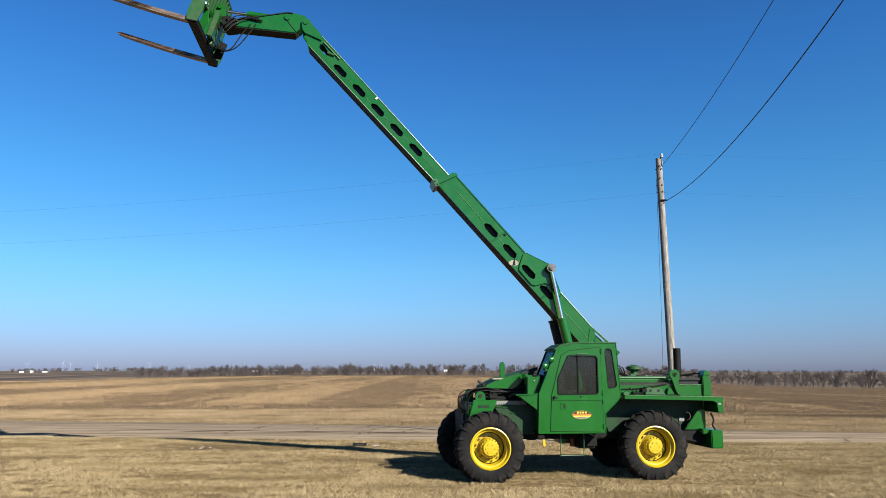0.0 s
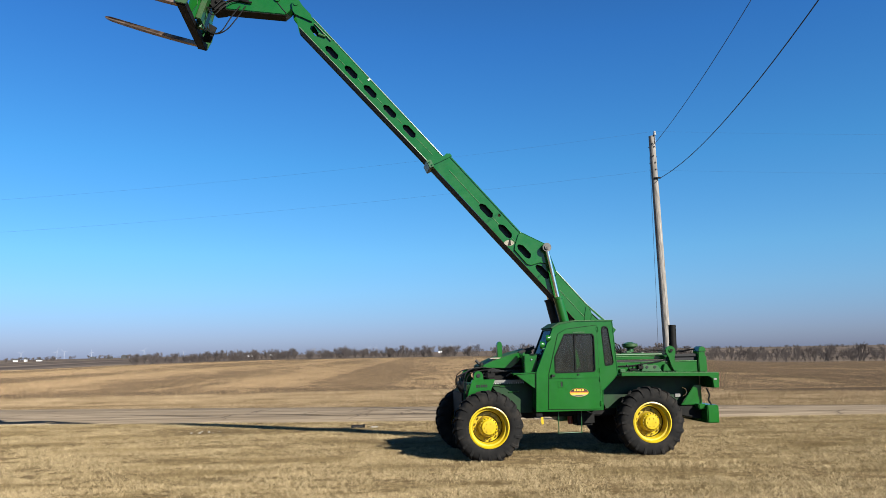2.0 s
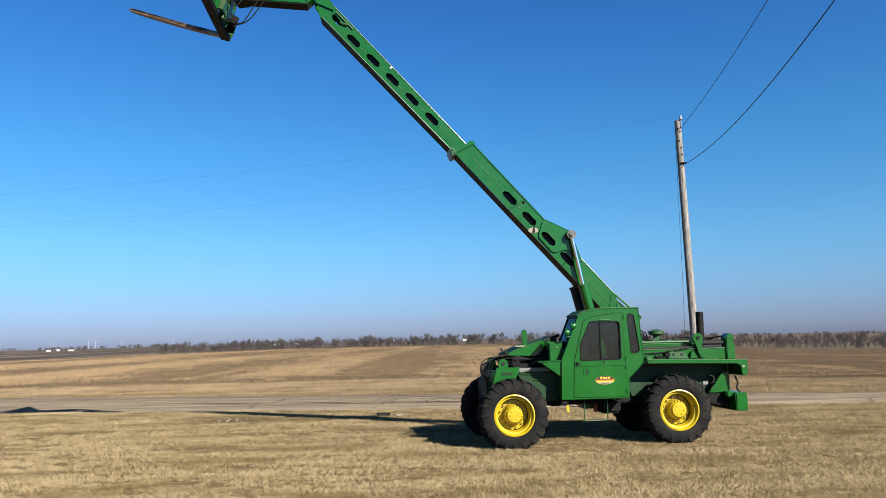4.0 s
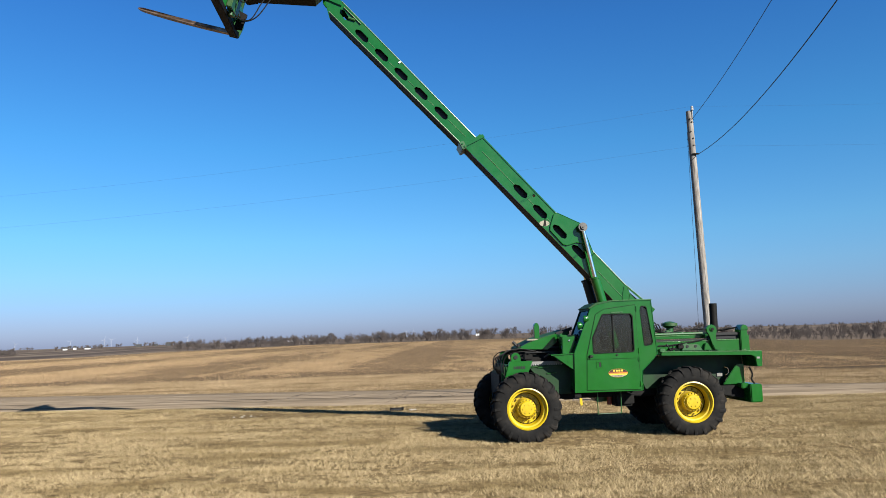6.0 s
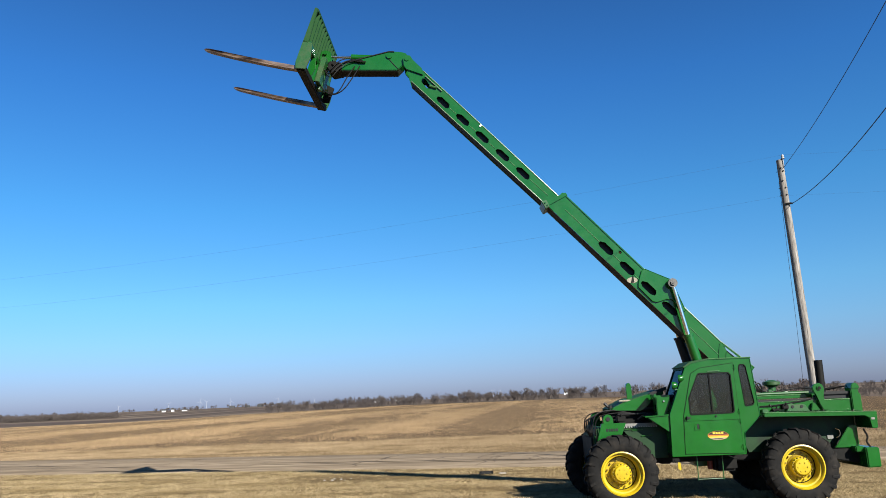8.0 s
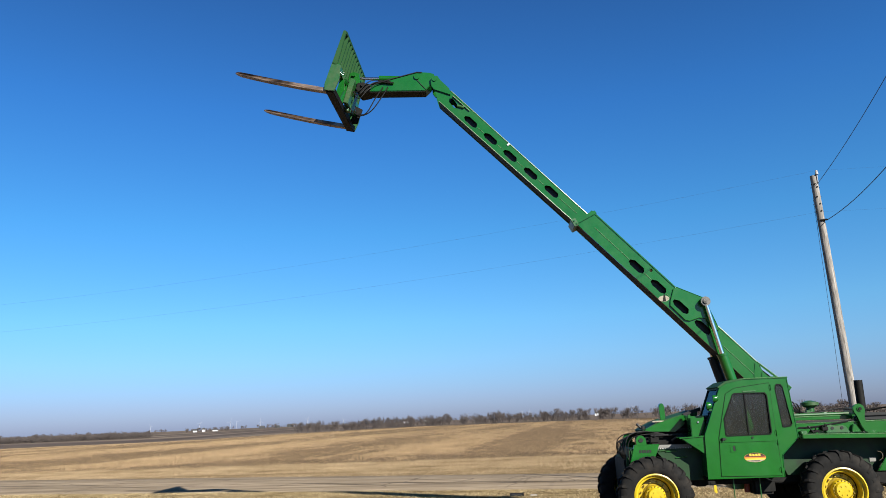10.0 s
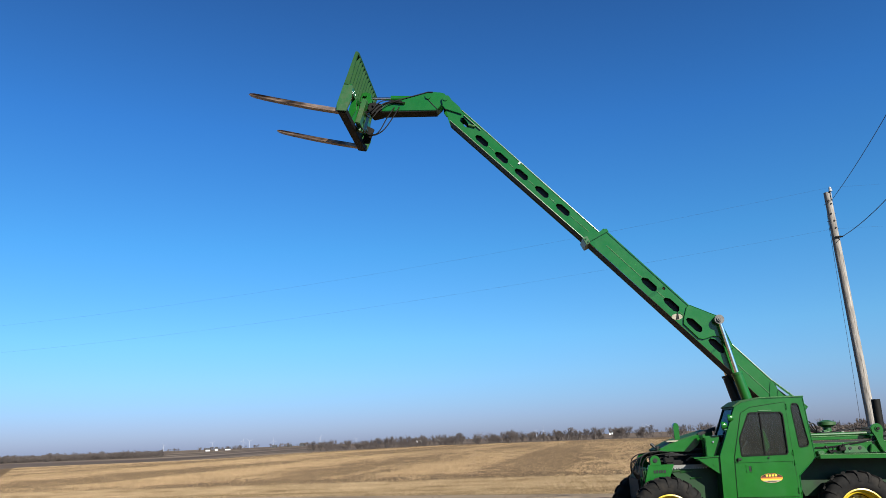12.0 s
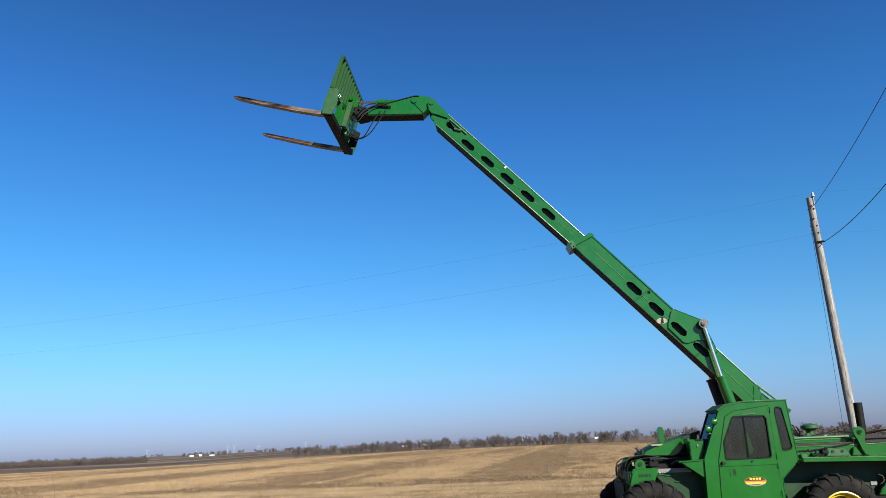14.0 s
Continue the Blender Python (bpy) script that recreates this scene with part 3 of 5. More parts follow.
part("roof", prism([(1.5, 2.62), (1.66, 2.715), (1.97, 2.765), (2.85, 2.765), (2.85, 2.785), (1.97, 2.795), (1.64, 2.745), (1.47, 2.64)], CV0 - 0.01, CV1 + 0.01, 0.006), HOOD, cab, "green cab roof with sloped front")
part("roof_rail", block(1.98, 2.84, CV0 - 0.014, CV0 + 0.01, 2.765, 2.785, 0.004), GREEN, cab)
part("rear_wall", prism([(2.83, 2.77), (2.9, 1.62), (2.56, 1.31), (2.545, 0.9), (2.51, 0.9), (2.52, 1.33), (2.86, 1.63), (2.79, 2.77)], CV0 + 0.035, CV1 - 0.035, 0), GREEN, cab)
part("cab_floor", block(1.1, 2.545, CV0 + 0.036, CV1 - 0.036, 0.9, 0.95, 0), BLACK, cab)
part("firewall", prism([(1.1, 0.95), (1.13, 1.72), (1.17, 1.72), (1.14, 0.95)], CV0 + 0.036, CV1 - 0.036, 0), GREEN, cab)
part("windscreen", prism([(1.145, 1.74), (1.525, 2.63), (1.54, 2.63), (1.16, 1.74)], CV0 + 0.055, CV1 - 0.055, 0), SHIELD, cab, "sloping windscreen reflecting blue sky").visible_shadow = False
for v in (CV0 + 0.03, CV1 - 0.06):
    part("windscreen_frame", prism([(1.12, 1.73), (1.505, 2.635), (1.545, 2.635), (1.16, 1.73)], v, v + 0.03, 0.004), SHADE_GREEN, cab)
part("windscreen_header", prism([(1.49, 2.59), (1.5, 2.66), (1.64, 2.73), (1.64, 2.68), (1.53, 2.6)], CV0 + 0.03, CV1 - 0.03, 0.006), HOOD, cab, "dark header above the windscreen")
part("windscreen_header", prism([(1.12, 1.7), (1.12, 1.76), (1.17, 1.76), (1.17, 1.7)], CV0 + 0.03, CV1 - 0.03, 0.004), SHADE_GREEN, cab)
for cu, cz, r in ((1.23, 2.285, 0.075), (1.365, 2.42, 0.07)):
    lamp = part("work_lamp", lathe([(0, 0.1), (0.03, 0.1), (r * 0.9, 0.06), (r, 0.0), (r * 0.9, -0.01)], 0, 0, 20), GREEN, cab, "round green work lamp", True)
    lamp.matrix_basis = pose(cu, 0.12, cz, 0, 0, -105)
    part("lamp_lens", lathe([(0, -0.012), (r * 0.6, -0.01), (r * 0.9, -0.004)], 0, 0, 20), PLATE, lamp)
part("lamp_bracket", both(tube([(1.24, 0.13, 2.2), (1.37, 0.16, 2.2)], 0.012, 8), tube([(1.24, 0.12, 2.2), (1.24, 0.12, 2.26)], 0.01, 8), tube([(1.38, 0.12, 2.36), (1.45, 0.16, 2.36)], 0.01, 8)), GREEN, cab)
for z in (0.99, 1.5, 1.68, 2.55):
    part("door_hinge", both(tube([(2.5, CV0 - 0.02, z), (2.5, CV0 - 0.02, z + 0.1)], 0.016, 8), block(2.46, 2.54, CV0 - 0.02, CV0 - 0.012, z + 0.02, z + 0.08, 0.002)), GREEN, cab)
part("door_sill_line", block(1.4, 2.49, CV0 - 0.026, CV0 - 0.013, 1.575, 1.605, 0.003), GREEN, cab)
part("door_latch", both(block(1.43, 1.52, CV0 - 0.04, CV0 - 0.012, 1.62, 1.66, 0.006), tube([(1.45, CV0 - 0.05, 1.6), (1.45, CV0 - 0.05, 1.67)], 0.014, 8)), BLACK, cab)
part("door_pull", both(*[block(a, b, CV0 - 0.022, CV0 - 0.012, c, d, 0.002) for a, b, c, d in ((1.58, 1.7, 1.51, 1.53), (1.58, 1.7, 1.39, 1.41), (1.58, 1.6, 1.41, 1.51), (1.68, 1.7, 1.41, 1.51))]), GREEN, cab)
# black block drawn for the shade in the pull's recess
part("pull_recess", block(1.64, 1.675, CV0 - 0.019, CV0 - 0.013, 1.41, 1.51, 0), BLACK, cab)
part("window_knob", tube([(2.03, CV0 - 0.035, 1.655), (2.03, CV0 - 0.01, 1.655)], 0.018, 10), BLACK, cab)
EL = lambda a, b: [(2.03 + a * math.cos(t), 1.278 + b * math.sin(t)) for t in np.linspace(0, 2 * math.pi, 40, endpoint=False)]
part("decal", prism(EL(0.205, 0.088), CV0 - 0.017, CV0 - 0.0145, 0), ORANGE, cab, "oval red, orange and white decal")


def band(z0, z1, v, mat):
    ts = [math.asin(max(-1, min(1, (z - 1.278) / 0.085))) for z in np.linspace(z0, z1, 6)]
    pts = [(2.03 + 0.2 * math.cos(t), 1.278 + 0.085 * math.sin(t)) for t in ts]
    part("decal_band", prism(pts + [(4.06 - u, z) for u, z in pts[::-1]], v, v + 0.001, 0), mat, cab)


band(1.315, 1.3625, CV0 - 0.019, BLACK)
band(1.288, 1.315, CV0 - 0.019, DARKRED)
band(1.262, 1.288, CV0 - 0.019, ORANGE)
band(1.235, 1.262, CV0 - 0.019, AMBER)
band(1.1945, 1.235, CV0 - 0.019, CREAM)
for k in range(4):
    part("decal_bar", block(1.925 + 0.056 * k, 1.966 + 0.056 * k, CV0 - 0.0225, CV0 - 0.021, 1.306, 1.346, 0), AMBER, cab)
part("decal_bar", block(1.95, 2.11, CV0 - 0.0225, CV0 - 0.021, 1.214, 1.222, 0), BLACK, cab)
part("seat", both(block(2.05, 2.5, 0.3, 0.8, 1.3, 1.45, 0.05), prism([(2.38, 1.4), (2.5, 1.4), (2.62, 2.1), (2.52, 2.1)], 0.32, 0.78, 0.04)), SEAT, cab, "black vinyl operator seat")
part("dashboard", prism([(1.15, 0.95), (1.15, 1.75), (1.3, 1.85), (1.42, 1.78), (1.3, 0.95)], 0.3, 0.9, 0.02), SEAT, cab)
part("steering_wheel", both(tube([(1.66 + 0.16 * math.cos(t) * 0.75, 0.56 + 0.17 * math.sin(t), 1.86 + 0.12 * math.cos(t)) for t in np.linspace(0, 2 * math.pi, 25)], 0.014, 6), tube([(1.66, 0.56, 1.86), (1.4, 0.56, 1.5)], 0.02, 8)), SEAT, cab)
part("cab_mount", both(block(1.08, 1.22, 0.1, 0.16, 0.79, 0.87, 0.008), block(1.12, 1.18, 0.09, 0.12, 0.81, 0.85, 0.003)), GREASE, rig)
part("tie_strap", prism([(1.18, 0.8), (1.23, 0.79), (1.24, 0.66), (1.21, 0.64), (1.18, 0.68)], 0.1, 0.112, 0.002), YELLOW, rig, "small yellow tag hanging under cab")
part("cab_cable", tube(curve_points([(2.2, 0.15, 0.88), (2.35, 0.14, 0.83), (2.5, 0.15, 0.89)]), 0.008, 6), HOSE, rig)
part("cab_step", both(tube([(1.62, 0.3, 0.93), (1.6, 0.28, 0.42)], 0.011, 8), tube([(2.12, 0.3, 0.93), (2.1, 0.28, 0.43)], 0.011, 8), tube([(1.6, 0.28, 0.44), (2.1, 0.28, 0.445)], 0.008, 8)), WORN, rig, "thin green hanging step frame")
# pale line paints the sun highlight along the roof edge
part("roof_edge", tube([(1.99, CV0 - 0.014, 2.786), (2.84, CV0 - 0.014, 2.786)], 0.007, 6), SEAM_GLINT, cab)
part("pillar_edge", tube([(1.135, CV0 - 0.004, 1.73), (1.52, CV0 - 0.004, 2.63), (1.68, CV0 - 0.004, 2.725), (1.98, CV0 - 0.004, 2.775)], 0.007, 6), GREEN, cab, "", True)
part("sill_edge", tube([(1.1, CV0 - 0.003, 0.905), (2.545, CV0 - 0.003, 0.905)], 0.008, 6), GREEN, cab)
part("rear_post_edge", tube([(2.83, CV0 - 0.002, 2.76), (2.9, CV0 - 0.002, 1.63), (2.56, CV0 - 0.002, 1.31), (2.545, CV0 - 0.002, 0.91)], 0.009, 6), GREEN, cab, "", True)
# pale strip stands in for the glint on the window frame
part("window_glint", block(1.95, 2.2, CV0 - 0.034, CV0 - 0.014, 2.53, 2.545, 0.003), SEAM_GLINT, cab)

# rear deck
part("rear_fender", prism([(2.93, 1.6), (2.93, 1.68), (4.98, 1.64), (5.12, 1.63), (5.1, 1.31), (4.98, 1.31), (4.97, 1.52), (4.88, 1.57)], 0.0, 0.06, 0.01), GREEN, rig, "long green rear deck edge")
part("rear_deck", both(prism([(2.9, 1.6), (2.9, 1.645), (5.08, 1.6), (5.08, 1.55)], 0.06, 2.4, 0.006), block(4.98, 5.08, 0.06, 2.4, 1.31, 1.6, 0.01)), GREEN, rig, "flat green rear deck plate")
part("rear_fender", prism([(2.93, 1.6), (2.93, 1.68), (5.12, 1.63), (5.1, 1.31), (4.98, 1.31), (4.88, 1.57)], 2.4, 2.46, 0.01), GREEN, rig)
# highlight along the deck edge, drawn as a pale bar
part("deck_edge", tube([(2.94, 0.0, 1.682), (5.11, 0.0, 1.634)], 0.008, 6), SEAM_GLINT, rig, "pale bar drawn as the deck edge highlight")
part("tail_lamp", both(block(4.985, 5.05, -0.01, 0.0, 1.475, 1.515, 0.002)), PLATE, rig)
part("engine_housing", both(block(2.95, 4.98, 0.35, 0.42, 1.64, 1.89, 0.01), block(2.95, 4.98, 1.9, 1.97, 1.64, 1.89, 0.01), block(4.9, 4.98, 0.42, 1.9, 1.64, 1.89, 0.01)), GREEN, rig, "green side panels of the rear body")
part("deck_rail", both(block(2.95, 4.15, 0.5, 0.62, 1.93, 2.0, 0.01), block(2.95, 4.95, 1.75, 1.87, 1.93, 2.03, 0.01), block(2.95, 4.1, 0.34, 0.38, 1.87, 1.9, 0.004)), GREEN, rig, "green boom slide rails along the deck")
# dark block put in place of the shade between the rails
part("rail_shadow_gap", block(2.96, 4.9, 0.66, 1.7, 1.66, 1.86, 0.01), GREASE, rig, "dark block for the shaded gap between deck rails")
# black strip stands in for the shaded gap under the rail
part("rail_gap_shade", block(2.96, 4.1, 0.335, 0.352, 1.885, 1.925, 0.003), BLACK, rig)
part("panel_lip", tube([(2.96, 0.345, 1.885), (4.8, 0.345, 1.885)], 0.01, 6), SEAM_GLINT, rig)
part("panel_lip", tube([(2.96, 0.498, 2.0), (4.12, 0.498, 2.0)], 0.01, 6), SEAM_GLINT, rig)
part("panel_pipe", tube(curve_points([(3.0, 0.33, 1.8), (3.3, 0.32, 1.81), (3.7, 0.32, 1.86), (4.05, 0.33, 1.92), (4.18, 0.34, 2.05)], 8), 0.012, 6), HOSE, rig)
part("wedge_stop", prism([(3.98, 1.68), (4.02, 1.83), (4.07, 1.83), (4.16, 1.68)], 0.27, 0.34, 0.008), GREEN, rig)
part("deck_step", block(3.0, 3.12, 0.24, 0.34, 1.67, 1.74, 0.01), WORN, rig)
part("hand_lever", both(tube([(3.24, 0.25, 1.7), (3.16, 0.22, 1.8)], 0.012, 8), tube([(3.16, 0.22, 1.8), (3.14, 0.22, 1.83)], 0.02, 8)), BLACK, rig)
for k in range(9):
    part("panel_bolt", tube([(3.05 + 0.21 * k, 0.335, 1.66 + 0.0), (3.05 + 0.21 * k, 0.352, 1.66)], 0.012, 6), GREEN, rig)
part("rear_hose_loop", tube(curve_points([(2.93, 0.5, 1.98), (2.98, 0.46, 2.2), (3.08, 0.48, 2.26), (3.16, 0.55, 2.12), (3.12, 0.6, 1.98)], 8), 0.013, 6), HOSE, rig)
part("rear_hose_loop", tube(curve_points([(4.3, 0.7, 2.0), (4.5, 0.62, 2.1), (4.7, 0.6, 2.12), (4.86, 0.45, 2.14)], 8), 0.012, 6), HOSE, rig)
part("slide_rod", tube([(2.95, 0.58, 2.04), (4.1, 0.58, 2.04)], 0.03, 10), WORN, rig)
part("crank_arm", both(prism([(4.05, 2.14), (4.1, 2.2), (4.2, 2.22), (4.27, 2.17), (4.29, 2.08), (4.24, 1.95), (4.26, 1.8), (4.34, 1.68), (4.22, 1.68), (4.16, 1.8), (4.13, 1.98), (4.06, 2.06)], 0.26, 0.32, 0.012), tube([(4.18, 0.24, 2.12), (4.18, 0.34, 2.12)], 0.05, 14)), GREEN, rig, "curved green bracket with pin")
part("pin_boss", tube([(4.18, 0.225, 2.12), (4.18, 0.245, 2.12)], 0.03, 12), GREASE, rig)
part("rear_box", both(block(4.82, 4.98, 0.3, 0.55, 1.64, 2.1, 0.015), prism([(4.82, 2.08), (4.84, 2.16), (4.9, 2.2), (4.97, 2.17), (5.0, 2.08)], 0.28, 0.55, 0.01), block(4.98, 5.04, 0.36, 0.5, 1.62, 1.98, 0.01)), GREEN, rig, "green upright rear bracket")
part("tray", both(block(4.3, 4.85, 0.36, 0.4, 1.98, 2.04, 0.008), block(4.32, 4.83, 0.4, 1.0, 1.9, 1.98, 0.006)), BLACK, rig)
part("rear_hood", both(block(4.42, 4.6, 1.0, 1.5, 2.0, 2.15, 0.02)), GREEN, rig)
for u, z, w, h in ((3.22, 1.7, 0.14, 0.05), (3.42, 1.73, 0.12, 0.08)):
    part("valve", both(block(u, u + w, 0.26, 0.36, z, z + h, 0.012), tube([(u + w / 2, 0.25, z + h), (u + w / 2, 0.25, z + h + 0.05)], 0.014, 8)), GREASE, rig)
part("deck_bracket", both(prism([(3.5, 1.68), (3.52, 1.82), (3.62, 1.84), (3.66, 1.8), (3.82, 1.82), (3.88, 1.8), (3.96, 1.67)], 0.28, 0.34, 0.01)), WORN, rig, "scuffed green deck bracket")
# black discs painted on for the dark of the bracket holes
for u in (3.62, 3.8):
    part("bracket_hole", tube([(u, 0.27, 1.77), (u, 0.285, 1.77)], 0.03, 12), BLACK, rig)
part("air_intake", both(tube([(3.66, 1.3, 1.95), (3.66, 1.3, 2.18)], 0.08, 18), tube([(3.66, 1.3, 2.18), (3.66, 1.3, 2.22)], 0.1, 18, 0.17), tube([(3.66, 1.3, 2.22), (3.66, 1.3, 2.28)], 0.18, 18), tube([(3.66, 1.3, 2.28), (3.66, 1.3, 2.32)], 0.165, 18, 0.05)), WORN, rig, "green mushroom air cleaner cap", True)
part("intake_base", both(block(3.42, 3.92, 1.08, 1.55, 1.97, 2.04, 0.02), block(3.5, 3.58, 1.1, 1.2, 2.04, 2.12, 0.01), block(3.76, 3.86, 1.1, 1.2, 2.04, 2.1, 0.01), tube([(3.42, 1.15, 2.08), (3.92, 1.15, 2.06)], 0.02, 8)), WORN, rig)
part("exhaust_pipe", both(tube([(4.7, 1.3, 1.8), (4.72, 1.3, 2.7)], 0.085, 18, caps=False), tube([(4.7, 1.3, 1.8), (4.72, 1.3, 2.69)], 0.078, 18)), GREASE, rig, "dark upright exhaust stack", True)
for k in range(5):
    z = 2.02 + 0.03 * k
    part("deck_hose", tube(curve_points([(2.95, 0.6 + 0.1 * k, z), (3.05, 0.62 + 0.1 * k, 2.3 - 0.04 * k), (3.2, 0.7 + 0.1 * k, 2.12), (3.5, 0.75 + 0.1 * k, 2.06), (4.0, 0.8, 2.13), (4.5, 0.7, 2.08), (4.85, 0.6, 2.13)], 8), 0.014, 6), HOSE, rig)
# wheel-arch shade is in this plate's darker green
part("inner_fender", both(prism([(2.6, 1.3), (2.9, 1.58), (4.9, 1.58), (4.88, 0.95), (4.3, 0.9), (2.75, 0.9)], 0.55, 0.6, 0.0)), SHADE_GREEN, rig, "green inner fender plate darkened for shade")
part("rear_gusset", prism([(4.68, 1.36), (4.84, 1.36), (4.84, 0.94), (4.36, 0.94)], 0.3, 0.36, 0.01), GREEN, rig, "green triangular rear gusset")
# added panel, dark in place of the shade under the deck
part("deck_shade_panel", block(4.3, 4.97, 0.62, 0.66, 0.95, 1.56, 0.006), SHADE_GREEN, rig, "added dark panel for the shade under the rear deck")
part("warning_plate", both(block(4.34, 4.46, 0.53, 0.545, 1.1, 1.18, 0.002)), PLATE, rig)
part("grab_loop", tube(curve_points([(4.5, 0.5, 1.12), (4.56, 0.46, 1.17), (4.56, 0.46, 1.27), (4.5, 0.5, 1.3)], 6), 0.014, 7), CHROME, rig)
part("rear_beam", both(prism([(4.1, 0.92), (4.86, 0.92), (4.86, 0.62), (4.2, 0.75)], 0.3, 2.15, 0.015)), GREASE, rig)
part("counterweight", both(block(4.8, 5.06, 0.0, 2.45, 0.57, 0.95, 0.02), block(4.66, 4.82, 0.1, 2.35, 0.86, 0.97, 0.015)), GREEN, rig, "green rear counterweight beam")
part("rear_chain", tube(curve_points([(4.88, 0.15, 1.3), (4.93, 0.13, 1.15), (4.9, 0.13, 1.05), (4.96, 0.13, 0.95)], 6), 0.018, 6), GREASE, rig)

# boom
BV0, BV1 = 0.98, 1.46
outer = [sn(-5.32, 3.585), sn(-5.32, 4.04), sn(-0.55, 4.04), sn(-0.1, 3.85), sn(-0.1, 3.6), sn(-2.0, 3.6)]
oslots = [slot(s, 3.8) for s in (-3.753, -3.118, -2.492, -1.872)]
rhole = ngon(*sn(-3.47, 3.95), 0.035, 12)
boom = new("boom")
boom.parent = rig
for v in (BV0, BV1 - 0.03):
    cut_plate("boom_side", outer, oslots + [rhole], v, v + 0.03, GREEN, boom, "green boom side plate with lightening slots")
part("boom_top", prism([sn(-5.3, 4.035), sn(-5.3, 4.005), sn(-0.56, 4.005), sn(-0.56, 4.035)], BV0 + 0.03, BV1 - 0.03, 0), GREEN, boom)
# underside plate is near-black, top and sides stay green
part("boom_bottom", prism([sn(-5.3, 3.59), sn(-5.3, 3.62), sn(-0.2, 3.635), sn(-0.2, 3.605)], BV0 + 0.03, BV1 - 0.03, 0), GREASE, boom, "dark boom underside")
part("boom_lip", both(prism([sn(-5.3, 4.02), sn(-5.3, 4.05), sn(-2.85, 4.05), sn(-2.85, 4.02)], BV0 - 0.015, BV0, 0.004)), GREEN, boom)
for a, b in ((-5.0, -3.96), (-3.54, -3.33), (-2.9, -2.7), (-1.3, -0.4)):
    part("weld_seam", tube([(sn(a, 3.8)[0], BV0 - 0.002, sn(a, 3.8)[1]), (sn(b, 3.8)[0], BV0 - 0.002, sn(b, 3.8)[1])], 0.007, 6), SEAM_GLINT, boom)
# added black fill stands in for the shade inside the slots
part("boom_dark_fill", prism([sn(-5.2, 3.66), sn(-5.2, 3.94), sn(-0.6, 3.92), sn(-0.6, 3.62)], BV0 + 0.12, BV1 - 0.12, 0), BLACK, boom)
part("collar", prism([sn(-5.46, 3.55), sn(-5.34, 3.53), sn(-5.19, 4.07), sn(-5.27, 4.08)], BV0 - 0.03, BV1 + 0.03, 0.006), GREEN, boom, "green wear-pad collar at the boom mouth")
part("collar_block", both(prism([sn(-5.5, 3.54), sn(-5.32, 3.49), sn(-5.29, 3.6), sn(-5.45, 3.65)], BV0 - 0.05, BV1 + 0.05, 0.012)), WORN, boom)
for k in range(2):
    part("collar_bolt", tube([(sn(-5.42 + 0.08 * k, 3.58)[0], BV0 - 0.07, sn(-5.42 + 0.08 * k, 3.58)[1]), (sn(-5.42 + 0.08 * k, 3.58)[0], BV0 - 0.04, sn(-5.42 + 0.08 * k, 3.58)[1])], 0.02, 6), GREEN, boom)
lug = [sn(-2.86, 3.98), sn(-2.84, 4.05), sn(-2.35, 4.25), sn(-2.25, 4.3), sn(-2.16, 4.29), sn(-2.12, 4.22), sn(-1.72, 4.05), sn(-1.6, 4.0), sn(-1.64, 3.93), sn(-1.95, 3.98), sn(-2.06, 3.9), sn(-2.16, 3.7), sn(-2.24, 3.65), sn(-2.66, 3.66), sn(-2.73, 3.74)]
for v in (BV0 - 0.03, BV1):
    cut_plate("boom_lug", lug, [slot(-2.492, 3.8)], v, v + 0.028, GREEN, boom, "green cylinder mounting plate")
part("lug_seam", both(*[tube([(a[0], BV0 - 0.03, a[1]), (b[0], BV0 - 0.03, b[1])], 0.007, 6) for a, b in zip(lug, lug[1:] + lug[:1])]), GREEN, boom, "", True)
# the near top edge carries its highlight as pale paint
for n_, va in ((4.04, BV0), (4.04, BV1)):
    e0, e1 = sn(-5.25, n_), sn(-0.6, n_)
    part("boom_edge", tube([(e0[0], va, e0[1]), (e1[0], va, e1[1])], 0.013, 8), SEAM_GLINT if n_ > 4 and va == BV0 else GREEN, boom, "", True)
PIN = (1.65, 4.466)
part("cylinder_pin", both(tube([(PIN[0], 0.78, PIN[1]), (PIN[0], 1.66, PIN[1])], 0.055, 16), tube([(PIN[0], 0.77, PIN[1]), (PIN[0], 0.8, PIN[1])], 0.03, 12)), EYE, boom, "", True)
part("round_label", prism([(sn(-2.86, 3.68)[0] + 0.115 * math.cos(t), sn(-2.86, 3.68)[1] + 0.065 * math.sin(t)) for t in np.linspace(0, 2 * math.pi, 24, endpoint=False)], BV0 - 0.005, BV0 - 0.002, 0), CREAM, boom, "cream oval capacity plate with pointer")
part("angle_pointer", both(prism([(sn(-2.86, 3.68)[0] - 0.03, sn(-2.86, 3.68)[1] - 0.06), (sn(-2.86, 3.68)[0] + 0.04, sn(-2.86, 3.68)[1] - 0.05), (sn(-2.86, 3.68)[0] + 0.03, sn(-2.86, 3.68)[1] + 0.09), (sn(-2.86, 3.68)[0] + 0.01, sn(-2.86, 3.68)[1] + 0.1)], BV0 - 0.012, BV0 - 0.006, 0.001)), GREASE, boom)
# added fill, dark in place of the shade inside the heel opening
part("heel_fill", prism([sn(-0.7, 3.9), (2.58, 3.1), (3.08, 2.64), (3.02, 2.52), (2.6, 2.5)], BV0 + 0.06, BV1 - 0.06, 0.01), GREASE, boom, "added dark fill behind the heel opening")
heel = [(2.55, 3.13), (2.594, 3.157), (3.218, 2.595), (3.147, 2.526), (2.9, 2.45), (2.5, 2.5), (2.5, 2.9)]
